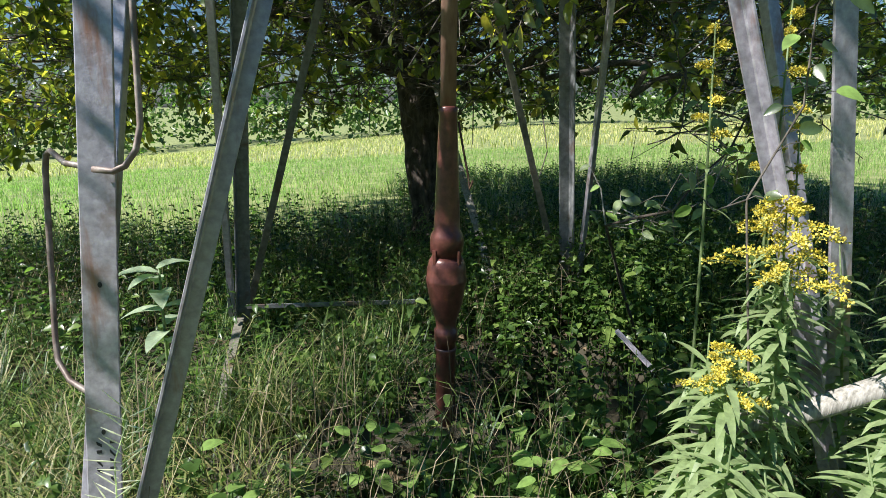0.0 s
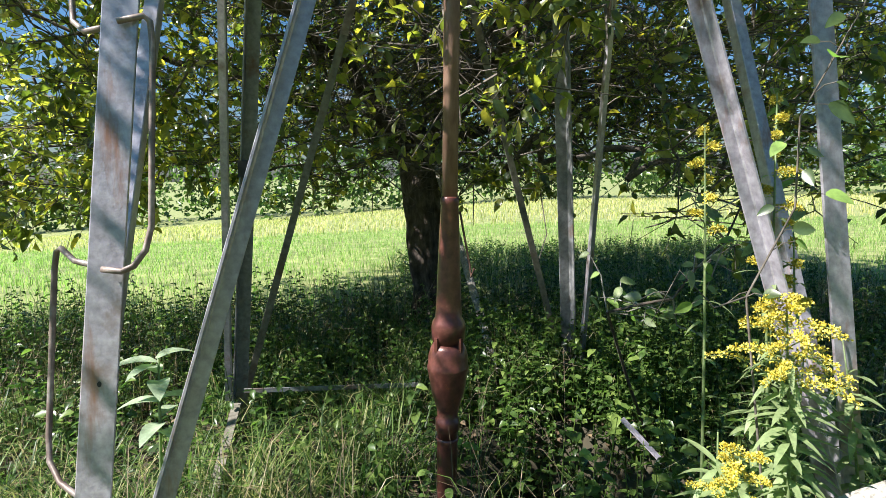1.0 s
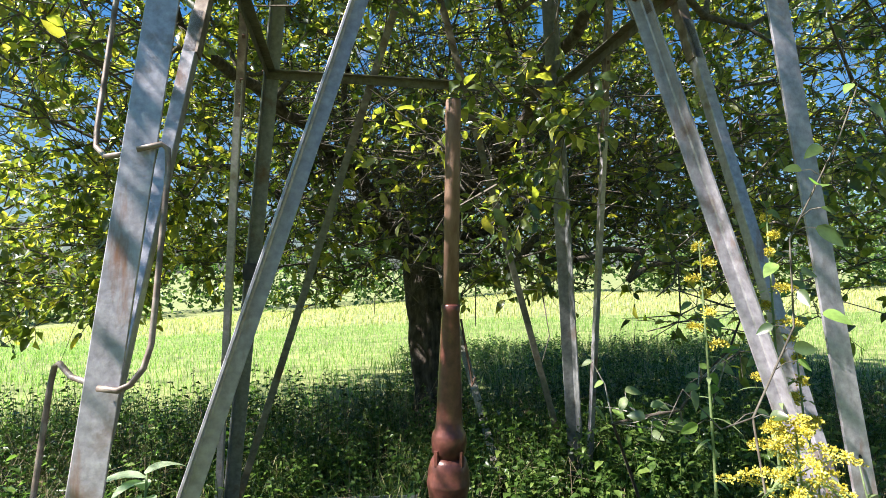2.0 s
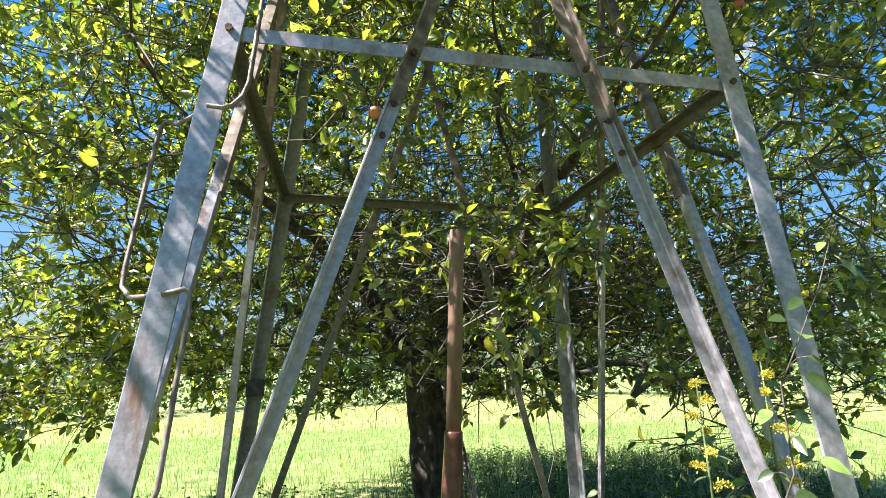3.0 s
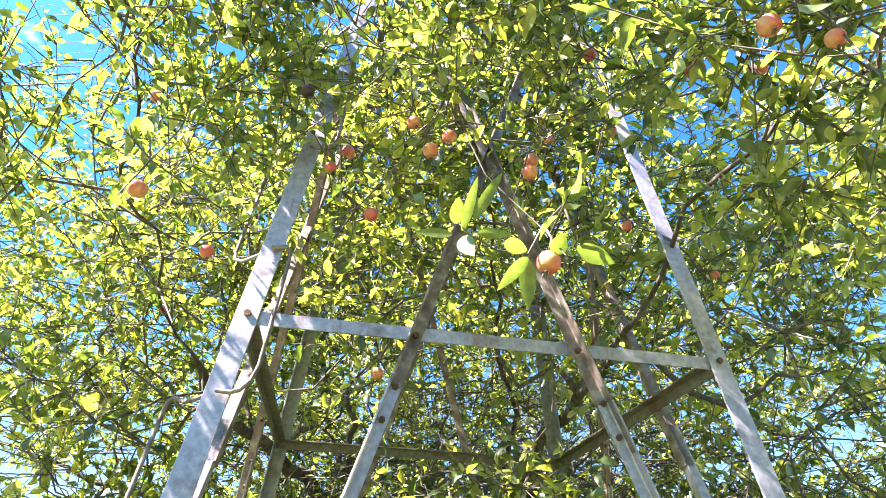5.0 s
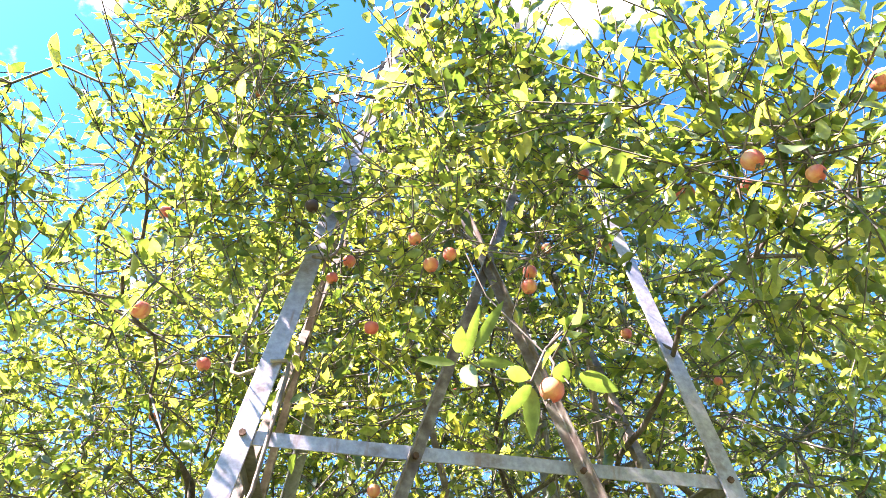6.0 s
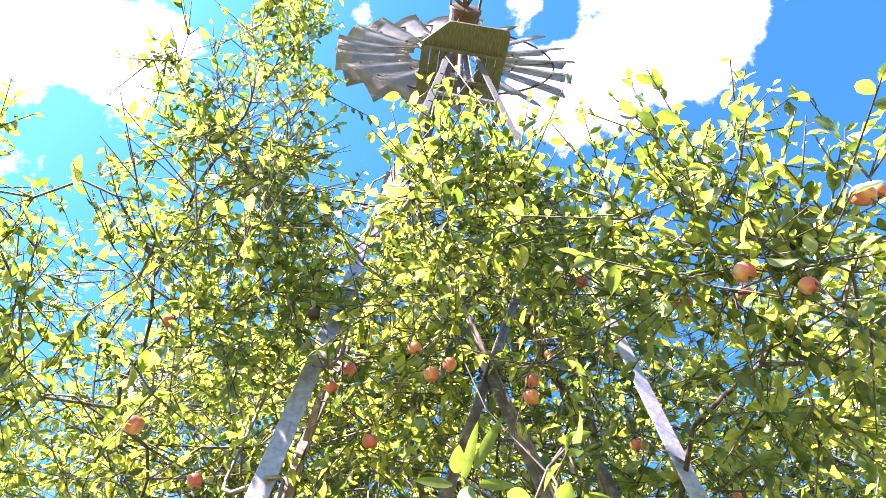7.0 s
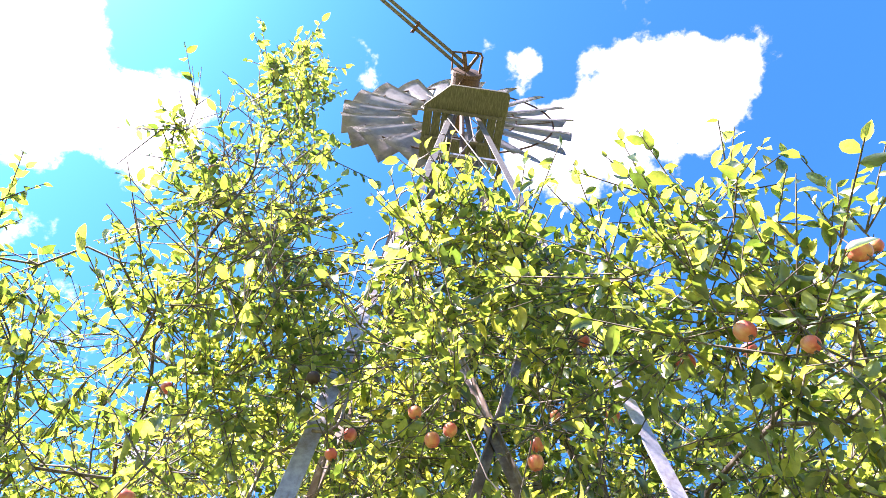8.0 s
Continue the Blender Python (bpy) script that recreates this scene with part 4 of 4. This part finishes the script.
def build_litter():
    """Dead and green leaves lying close over the soil."""
    for name, n, mat, lo, hi, label in (("leaf_litter", 7000, FALLEN, 0.0, 0.05, "brown fallen leaves on the soil"), ("ground_ivy", 11000, LEAF_WEED, 0.01, 0.11, "small creeping leaves over the soil")):
        p = scatter(n, -3.0, 3.0, 0.75, 4.4)
        p[:, 2] += rng.uniform(lo, hi, n)
        p = p[~((np.abs(p[:, 0] - 0.48) < 0.36) & (np.abs(p[:, 1] - 1.9) < 0.38)) | (rng.random(n) < 0.1)]
        n = len(p)
        ob = leaf_mesh(name, p, flat_dirs(n, 0.6, 1.0) + [0, 0, 0.15], rng.normal(0, 0.4, (n, 3)) + [0, 0, 1], rng.uniform(0.018, 0.05, n), 0.65, mat)
        tagged(ob, label, "leaves", kind="stuff")


def build_weeds():
    """Leafy weeds of knee height, thickest under the tower."""
    stems_a, stems_b, pos, way_to, up, size = [], [], [], [], [], []
    spots = np.concatenate([scatter(750, -2.6, 2.6, 1.0, 3.4), scatter(600, -3.2, 3.2, 2.6, 4.6), scatter(150, -0.9, 0.7, 0.85, 1.3), scatter(130, 0.2, 0.95, 1.35, 2.2), scatter(460, 0.2, 1.7, 2.1, 3.3), scatter(800, -0.6, 4.0, 4.4, 8.8), scatter(260, -3.4, 3.2, 3.0, 4.3)])
    for k, (x, y, z) in enumerate(spots):
        if math.hypot(x - 0.5, y - 1.8) < 0.34 and rng.random() < 0.7:
            continue
        if x < -0.1 and y < 1.9 and rng.random() < 0.6:
            continue
        h = (rng.uniform(0.2, 0.42) if k >= len(spots) - 260 else rng.uniform(0.12, 0.30) if k >= len(spots) - 1060 else rng.uniform(0.25, 0.5) if k >= len(spots) - 1520 else rng.uniform(0.14, 0.46)) * (0.55 if y < 1.35 and abs(x) < 0.9 else 1.0)
        if abs(x - 0.05) < 0.2 and 1.3 < y < 2.1:
            h *= 0.4
        lean = rng.normal(0, 0.16, 2)
        top = np.array([x + lean[0] * h, y + lean[1] * h, z + h])
        root = np.array([x, y, z - 0.02])
        stems_a.append(root)
        stems_b.append(top)
        m = int(5 + h * 34)
        big = rng.uniform(0.45, 1.15)
        for j in range(m):
            f = 0.15 + 0.85 * (j + rng.random()) / m
            a = j * 2.4 + rng.normal(0, 0.4)
            pos.append(root + (top - root) * f)
            way_to.append((math.cos(a), math.sin(a), rng.uniform(-0.35, 0.4)))
            up.append(rng.normal(0, 0.3, 3) + [0, 0, 1])
            size.append(big * rng.uniform(0.03, 0.075) * (1.15 - 0.5 * f))
    weeds = empty("weed_patch", Matrix(), "dense knee-high broadleaf weeds under the tower", "weeds", kind="stuff")
    stick_mesh("stem", stems_a, stems_b, np.full(len(stems_a), 0.003), np.full(len(stems_a), 0.0012), 4, LEAF_WEED, weeds)
    pos, way_to, up, size = np.array(pos), np.array(way_to), np.array(up), np.array(size)
    near = pos[:, 1] < 2.6
    leaf_mesh("foliage", pos[near], way_to[near], up[near], size[near], 0.6, LEAF_WEED, weeds)
    leaf_mesh("foliage", pos[~near], way_to[~near], up[~near], size[~near], 0.62, LEAF_WEED, weeds, simple=True)


def build_hedgerow():
    """Scrub and trees along the far side of the meadow, and an added unseen row behind that blocks skylight."""
    pos, way_to, up, size = [], [], [], []
    clumps = [(x, 46 + rng.normal(0, 3) + abs(x) * 0.05, rng.uniform(4.0, 9.5)) for x in np.arange(-75, 76, 2.2)]
    # added arc behind the viewpoint, only there to cut the fill light
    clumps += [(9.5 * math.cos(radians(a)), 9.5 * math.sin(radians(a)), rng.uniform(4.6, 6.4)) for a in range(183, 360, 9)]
    for x, cy, h in clumps:
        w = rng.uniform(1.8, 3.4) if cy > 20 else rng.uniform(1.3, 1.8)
        base = ground_height(x, cy)
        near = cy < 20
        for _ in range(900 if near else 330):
            v = rng.normal(0, 1, 3)
            v /= np.linalg.norm(v)
            r = rng.uniform(0.5, 1.0) * (1 + 0.25 * noise.noise(Vector((x + v[0], cy + v[1], v[2] * 2))))
            pos.append((x + v[0] * w * r, cy + v[1] * w * r, base + h * 0.5 + v[2] * h * 0.55 * r))
            way_to.append(rng.normal(0, 1, 3))
            up.append(rng.normal(0, 0.6, 3) + [0, -0.3, 1])
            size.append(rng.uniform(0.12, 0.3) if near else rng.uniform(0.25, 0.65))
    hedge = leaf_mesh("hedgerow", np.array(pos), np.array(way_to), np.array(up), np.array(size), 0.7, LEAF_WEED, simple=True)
    tagged(hedge, "green hedgerow beyond the meadow, plus an unseen row added to block skylight", "hedge", kind="stuff")


def build_clearing_grass():
    """Short grass over the clearing on the near side of the tower."""
    p = scatter(32000, -7, 7, -7, 0.55)
    n = len(p)
    tagged(blade_mesh("meadow_grass", p, flat_dirs(n, 0.3, 1.2), rng.uniform(0.04, 0.16, n), rng.uniform(0.005, 0.011, n), FIELD_GRASS), "short green grass in the clearing", "grass", kind="stuff")


# ---------------------------------------------------------------- single plants
def one_leaf(name, root, tip_way, length, width, mat, parent, droop=0.35, fold=0.18, rows=6, upward=(0, 0, 1)):
    """A long leaf with a bent midrib, its own mesh."""
    bm = bmesh.new()
    d = Vector(tip_way).normalized()
    s = d.cross(Vector(upward)).normalized()
    n = s.cross(d)
    prev = None
    for i in range(rows + 1):
        f = i / rows
        c = Vector(root) + d * length * f - Vector((0, 0, 1)) * droop * length * f * f
        w = width * 0.5 * math.sin(math.pi * min(1.0, 0.06 + 0.94 * f ** 0.8)) ** 0.8
        row = [bm.verts.new(c - s * w + n * w * fold), bm.verts.new(c), bm.verts.new(c + s * w + n * w * fold)]
        if prev:
            for k in (0, 1):
                bm.faces.new((prev[k], prev[k + 1], row[k + 1], row[k]))
        prev = row
    return part(name, bm, mat, parent, smooth=True)


def goldenrod(x, y, top, lean, plumes, plume_size, leaf_from, leaves, leaf_len, label):
    z0 = ground_height(x, y) - 0.03
    plant = empty("goldenrod", pose(x, y, z0), label, "goldenrod", "goldenrods beside the tower")
    h = top - z0
    path = [Vector((lean[0] * f * f, lean[1] * f * f, h * f)) for f in (0, 0.2, 0.4, 0.6, 0.8, 1.0)]

    def on(f):
        k = min(4, int(f * 5))
        return path[k].lerp(path[k + 1], f * 5 - k)
    bm = bmesh.new()
    sweep(bm, path, [0.0045, 0.0042, 0.0038, 0.0033, 0.0026, 0.0015], 6)
    part("stem", bm, LEAF_PALE, plant, smooth=True)
    for j in range(leaves):
        f = leaf_from + (0.90 - leaf_from) * j / max(1, leaves - 1)
        a = j * 2.4 + rng.normal(0, 0.25)
        one_leaf("leaf", on(f), (math.cos(a), math.sin(a), rng.uniform(-0.1, 0.5)), leaf_len * rng.uniform(0.75, 1.15), leaf_len * 0.175, LEAF_PALE, plant, rng.uniform(0.25, 0.75), 0.18, 5)
    # arching sprays of tiny flower heads
    for j in range(plumes):
        f = 0.79 + 0.21 * (j + 0.5) / plumes
        a = j * 2.4 + rng.normal(0, 0.3)
        reach = plume_size * rng.uniform(0.7, 1.15) * (1.15 - 0.8 * (j / plumes))
        c = on(f)
        out_way = Vector((math.cos(a), math.sin(a), 0))
        arc = [c + out_way * reach * g + Vector((0, 0, 1)) * reach * (0.75 * g - 0.75 * g * g * 0.8) for g in (0, 0.25, 0.5, 0.75, 1.0)]
        bm = bmesh.new()
        sweep(bm, arc, [0.0013, 0.0012, 0.001, 0.0009, 0.0006], 4)
        spray = part("spray", bm, LEAF_PALE, plant)
        pts, ways, ups, sizes = [], [], [], []
        for g in np.arange(0.18, 1.0, 0.016):
            k = min(3, int(g * 4))
            q = arc[k].lerp(arc[k + 1], g * 4 - k)
            for _ in range(3):
                w = rng.normal(0, 1, 3) + [0, 0, 0.6]
                pts.append(np.array(q) + w * 0.004 * (1.3 - 0.8 * g))
                ways.append(w)
                ups.append(rng.normal(0, 1, 3))
                sizes.append(rng.uniform(0.003, 0.0065))
        tagged(leaf_mesh("flower", np.array(pts), np.array(ways), np.array(ups), np.array(sizes), 0.8, BLOOM, spray, fold=0.4), kind="stuff")
    return plant


def build_goldenrods():
    goldenrod(0.675, 1.02, 0.865, (-0.04, 0.0), 26, 0.135, 0.22, 110, 0.085, "tall goldenrod with full yellow plumes beside a steel leg")
    goldenrod(0.55, 0.98, 0.60, (-0.02, -0.02), 10, 0.085, 0.15, 64, 0.10, "short goldenrod with flat yellow sprays")
    goldenrod(0.70, 1.16, 1.27, (0.0, 0.04), 7, 0.05, 0.45, 14, 0.06, "slender goldenrod with small broken yellow tufts")
    goldenrod(0.70, 1.14, 1.08, (-0.02, 0.06), 6, 0.045, 0.5, 12, 0.06, "slender goldenrod with a bright yellow tuft")
    goldenrod(0.77, 1.16, 1.01, (-0.02, 0.04), 5, 0.035, 0.5, 10, 0.06, "slender goldenrod with a small yellow tuft")
    goldenrod(0.60, 1.24, 1.21, (-0.03, 0.0), 7, 0.05, 0.5, 12, 0.06, "slender goldenrod with a faded yellow tuft")
    for x, y, top in ((0.90, 1.02, 0.78), (0.84, 0.90, 0.62), (0.98, 1.08, 0.86), (0.62, 0.86, 0.40), (0.78, 0.80, 0.46), (1.02, 0.92, 0.66), (0.47, 1.02, 0.38), (1.08, 1.16, 0.92), (0.92, 1.14, 0.74), (1.12, 1.02, 0.80), (0.58, 1.12, 0.60), (0.66, 1.18, 0.70), (0.53, 0.92, 0.46), (0.75, 1.14, 0.74)):
        goldenrod(x, y, top, (rng.normal(0, 0.04), rng.normal(0, 0.04)), 0, 0.1, 0.2, 72, 0.098, "leafy goldenrod stem not yet in flower")


def build_sapling():
    x, y = -0.80, 1.42
    plant = empty("milkweed", pose(x, y, ground_height(x, y)), "pale broad-leaved milkweed in dappled light", "milkweed")
    bm = bmesh.new()
    path = [(0, 0, -0.03), (0.005, 0, 0.26), (0.02, 0, 0.5), (0.03, 0, 0.66)]
    sweep(bm, path, [0.006, 0.005, 0.004, 0.003], 8)
    part("stem", bm, LEAF_PALE, plant, smooth=True)
    for z, a, length in ((0.56, 0.9, 0.12), (0.55, 3.5, 0.14), (0.52, 2.3, 0.10), (0.50, 5.2, 0.13), (0.54, 4.3, 0.10), (0.45, 0.2, 0.11), (0.44, 3.4, 0.12), (0.40, 1.6, 0.10), (0.38, 4.7, 0.12), (0.36, 5.6, 0.10)):
        one_leaf("leaf", (0.025, 0, z + 0.1), (math.cos(a), math.sin(a), 0.35), length, length * 0.42, LEAF_HOAR, plant, 0.45, 0.25, 6)


def build_vine():
    vine = empty("climbing_vine", pose(0.62, 1.04, 0.42), "climbing vine with green and yellowing leaves on a brace", "vine")
    path = [Vector((0.03, 0.0, -0.4)), Vector((0.02, 0.02, 0.0)), Vector((-0.05, 0.0, 0.45)), Vector((0.02, -0.02, 0.62)), Vector((0.0, -0.05, 0.78)), Vector((0.06, -0.10, 0.95)), Vector((0.09, -0.12, 1.06))]
    bm = bmesh.new()
    sweep(bm, path, [0.0026, 0.0026, 0.0023, 0.002, 0.0017, 0.0014, 0.0008], 6)
    side = [path[2], path[2] + Vector((-0.06, 0, -0.02)), path[2] + Vector((-0.12, 0.02, 0.05)), path[2] + Vector((-0.16, 0.05, -0.06))]
    sweep(bm, side, [0.002, 0.0017, 0.0014, 0.0008], 6)
    part("stem", bm, TWIG, vine, smooth=True)
    for j in range(21):
        if j < 16:
            g = 0.42 + 0.58 * (j + rng.uniform(-0.4, 0.4)) / 16
            k = min(5, int(g * 6))
            c = path[k].lerp(path[k + 1], g * 6 - k)
        else:
            g = (j - 16) / 5
            k = min(2, int(g * 3))
            c = side[k].lerp(side[k + 1], g * 3 - k)
        a = rng.uniform(0, 6.28)
        reach = Vector((math.cos(a), 0.5 * math.sin(a), rng.uniform(-0.3, 0.5))) * rng.uniform(0.02, 0.06)
        bm = bmesh.new()
        sweep(bm, [c, c + reach * 0.5 + Vector((0, 0, 0.006)), c + reach], 0.0009, 4)
        part("leaf_stalk", bm, TWIG, vine)
        long = rng.uniform(0.024, 0.05)
        one_leaf("leaf", c + reach, (math.cos(a), 0.5 * math.sin(a), rng.uniform(-0.9, 0.3)), long, long * rng.uniform(0.55, 0.72), LEAF if j % 3 else FIELD_GRASS, vine, 0.25, 0.3, 6, (rng.normal(0, 0.6), -0.7, rng.uniform(0.1, 0.9)))


def build_dead_shrub():
    """Crooked grey branch with a few pale leaves beside the braces."""
    shrub = empty("crooked_branch", pose(0.50, 1.72, 0.0), "crooked grey branch with sparse pale yellowing leaves", "shrub")
    path = [Vector(q) for q in ((0.34, 0.45, -0.05), (0.16, 0.25, 0.35), (0.02, 0.05, 0.66), (0.10, -0.02, 0.70), (0.20, -0.03, 0.72), (0.26, -0.05, 0.82), (0.36, -0.02, 0.90), (0.40, -0.05, 1.04), (0.45, -0.06, 1.18))]
    bm = bmesh.new()
    sweep(bm, path, [0.007, 0.006, 0.005, 0.005, 0.0045, 0.004, 0.0035, 0.003, 0.0015], 7)
    part("stem", bm, BARK, shrub, smooth=True)
    for j in range(20):
        c = path[2 + j // 3]
        d = Vector((rng.normal(0, 1), rng.normal(0, 0.5), rng.normal(0.1, 0.6))).normalized()
        e = (d + Vector((rng.normal(0, 0.5), 0, rng.normal(0, 0.5)))).normalized()
        n = rng.uniform(0.06, 0.14)
        bm = bmesh.new()
        sweep(bm, [c, c + d * n, c + d * n + e * n * 0.7], [0.003, 0.002, 0.001], 5)
        part("twig", bm, GREYWOOD, shrub)
        for k in range(3):
            q = c + d * n + e * n * 0.7 * (k + 0.3) / 2.3
            long = rng.uniform(0.03, 0.06)
            one_leaf("leaf", q, (rng.normal(0, 1), rng.normal(0, 0.5), rng.uniform(-0.8, 0.4)), long, long * 0.6, LEAF_PALE if k else FIELD_GRASS, shrub, 0.3, 0.3, 5, (rng.normal(0, 0.6), -0.6, 0.6))


def build_seed_grass():
    grass = empty("seed_grass", pose(-0.60, 0.80, 0.0), "pale feathery grass seed head before a steel leg", "grass")
    bm = bmesh.new()
    sweep(bm, [(0, 0, 0), (0.02, 0, 0.3), (0.05, -0.01, 0.5), (0.09, -0.02, 0.58)], [0.0018, 0.0015, 0.0012, 0.0006], 5)
    part("stem", bm, SILK, grass)
    for j in range(26):
        f = j / 25
        c = Vector((0.03 + 0.06 * f, -0.01, 0.40 + 0.19 * f))
        a = rng.uniform(-0.5, 0.8) + (math.pi if j % 2 else 0)
        bm = bmesh.new()
        d = Vector((math.cos(a), rng.uniform(-0.4, 0.4), rng.uniform(0.0, 0.9))).normalized()
        n = rng.uniform(0.035, 0.065)
        sweep(bm, [c, c + d * n * 0.5, c + d * n], [0.0005, 0.0014, 0.0003], 4)
        part("spikelet", bm, SILK, grass)


def build_ground_leaves():
    """Broad leaves low before the pump, most in a brighter colour that stands for sunlight."""
    for x, y in ((0.10, 1.22), (0.22, 1.20), (0.02, 1.28), (0.33, 1.25), (-0.12, 1.20), (0.16, 1.34), (-0.60, 1.10), (-0.52, 1.02), (-0.66, 1.20), (0.42, 1.18), (0.0, 1.75), (-0.22, 1.30), (-0.40, 1.14), (0.28, 1.10)):
        plant = empty("violet_clump", pose(x, y, ground_height(x, y), 0, 0, rng.uniform(0, 360)), "low clump of heart-shaped leaves coloured bright as if sunlit", "ground plant", "leaf clumps before the pump")
        for j in range(9):
            a = j * 2.4
            h = rng.uniform(0.08, 0.24)
            r = rng.uniform(0.02, 0.09)
            c = Vector((r * math.cos(a), r * math.sin(a), h))
            bm = bmesh.new()
            sweep(bm, [(0, 0, -0.02), c * 0.5 + Vector((0, 0, 0.02)), c], 0.0012, 4)
            part("stalk", bm, LEAF_WEED, plant)
            one_leaf("leaf", c, (math.cos(a), math.sin(a), rng.uniform(-0.3, 0.6)), rng.uniform(0.04, 0.068), rng.uniform(0.03, 0.05), FIELD_GRASS if j % 3 else LEAF_WEED, plant, 0.25, 0.2, 5)


# ---------------------------------------------------------------- loose wood and iron
def build_loose():
    bm = bmesh.new()
    foot, top = Vector((0.285, 3.05, -0.04)), Vector((-0.06, 3.95, 1.185))
    side = (top - foot).cross(Vector((0, 1, 0))).normalized()
    bar(bm, foot, top, [(-0.024, 0), (-0.022, -0.008), (0.022, -0.01), (0.024, 0), (0.022, 0.012), (-0.022, 0.012)], side, (0, 1, 0.2))
    plank = part("plank", bm, GREYWOOD)
    tagged(plank, "weathered grey split plank leaning on the trunk", "plank")
    bm = bmesh.new()
    pts = [Vector((0.55, 1.12, 0.33)), Vector((0.63, 1.09, 0.36)), Vector((0.72, 1.05, 0.40)), Vector((0.82, 1.01, 0.47)), Vector((0.95, 0.96, 0.56)), Vector((1.15, 0.88, 0.64)), Vector((1.5, 0.75, 0.70)), Vector((2.0, 0.6, 0.0))]
    sweep(bm, pts, [0.016, 0.021, 0.023, 0.024, 0.025, 0.027, 0.029, 0.03], 12)
    tagged(part("fallen_limb", bm, GREYWOOD, smooth=True), "smooth pale grey fallen limb among goldenrod", "branch")
    bm = bmesh.new()
    bar(bm, (-0.92, 2.38, 0.16), (-0.15, 2.55, 0.11), angle_section(0.022, 0.004), (0, 0, 1), (0, 1, 0))
    tagged(part("iron_bar", bm, STEEL_DULL_SHADED), "thin rusty iron bar lying in weeds", "iron bar")
    bm = bmesh.new()
    bar(bm, (-0.90, 2.24, 0.17), (-0.76, 1.58, 0.06), [(-0.018, 0), (0.018, 0), (0.018, 0.005), (-0.018, 0.005)], (1, 0, 0), (0, 0, 1))
    tagged(part("steel_strip", bm, OLIVE_STEEL), "bent galvanised strip lying in the grass", "steel strip")
    bm = bmesh.new()
    bar(bm, (0.62, 1.90, 0.23), (0.72, 1.78, 0.13), [(-0.014, 0), (0.014, 0), (0.014, 0.006), (-0.014, 0.006)], (0.6, 0.7, 0), (0, 0, 1))
    tagged(part("steel_offcut", bm, STEEL), "short galvanised offcut stuck in weeds", "steel strip")


# broad leaves round the lowest apple: foot, tip, width
SPRIG = [
    (0.035, 0.571, 1.914, 0.060, 0.526, 1.996, 0.018), (0.054, 0.559, 1.928, 0.101, 0.527, 2.006, 0.020), (0.024, 0.563, 1.923, 0.029, 0.527, 1.952, 0.025),
    (0.061, 0.573, 1.910, 0.115, 0.561, 1.903, 0.018), (0.033, 0.578, 1.904, 0.053, 0.568, 1.866, 0.031), (0.018, 0.575, 1.909, -0.045, 0.601, 1.937, 0.016),
    (0.151, 0.632, 1.901, 0.098, 0.649, 1.850, 0.024), (0.151, 0.635, 1.897, 0.150, 0.669, 1.825, 0.030), (0.202, 0.639, 1.912, 0.211, 0.598, 1.930, 0.031),
    (0.237, 0.627, 1.917, 0.303, 0.643, 1.901, 0.034), (0.213, 0.576, 1.988, 0.249, 0.540, 1.986, 0.024), (0.107, 0.597, 1.907, 0.148, 0.624, 1.913, 0.028),
]


def build_sprig():
    for x0, y0, z0, x1, y1, z1, w in SPRIG:
        a, b = Vector((x0, y0, z0)) - TREE_FOOT, Vector((x1, y1, z1)) - TREE_FOOT
        one_leaf("leaf", a, b - a, (b - a).length * 1.05, w, LEAF_YOUNG, apple_tree, 0.06, 0.22, 8, (0.25 * rng.normal(), -1.0, -0.7))
    for path in (((0.30, 0.75, 2.16), (0.19, 0.66, 1.99), (0.151, 0.63, 1.905), (0.095, 0.605, 1.897), (0.047, 0.575, 1.909), (0.030, 0.566, 1.925)), ((0.19, 0.66, 1.99), (0.20, 0.645, 1.95), (0.191, 0.645, 1.92)), ((0.19, 0.66, 1.99), (0.217, 0.60, 1.992), (0.237, 0.62, 1.93))):
        bm = bmesh.new()
        sweep(bm, [Vector(q) - TREE_FOOT for q in path], [0.0032 - 0.0004 * i for i in range(len(path))], 6)
        part("twig", bm, TWIG, apple_tree, smooth=True)


build_loose()
build_sprig()
build_sapling()
build_vine()
build_dead_shrub()
build_seed_grass()
build_goldenrods()
build_ground_leaves()
build_litter()
build_weeds()
build_grass()
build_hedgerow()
build_clearing_grass()
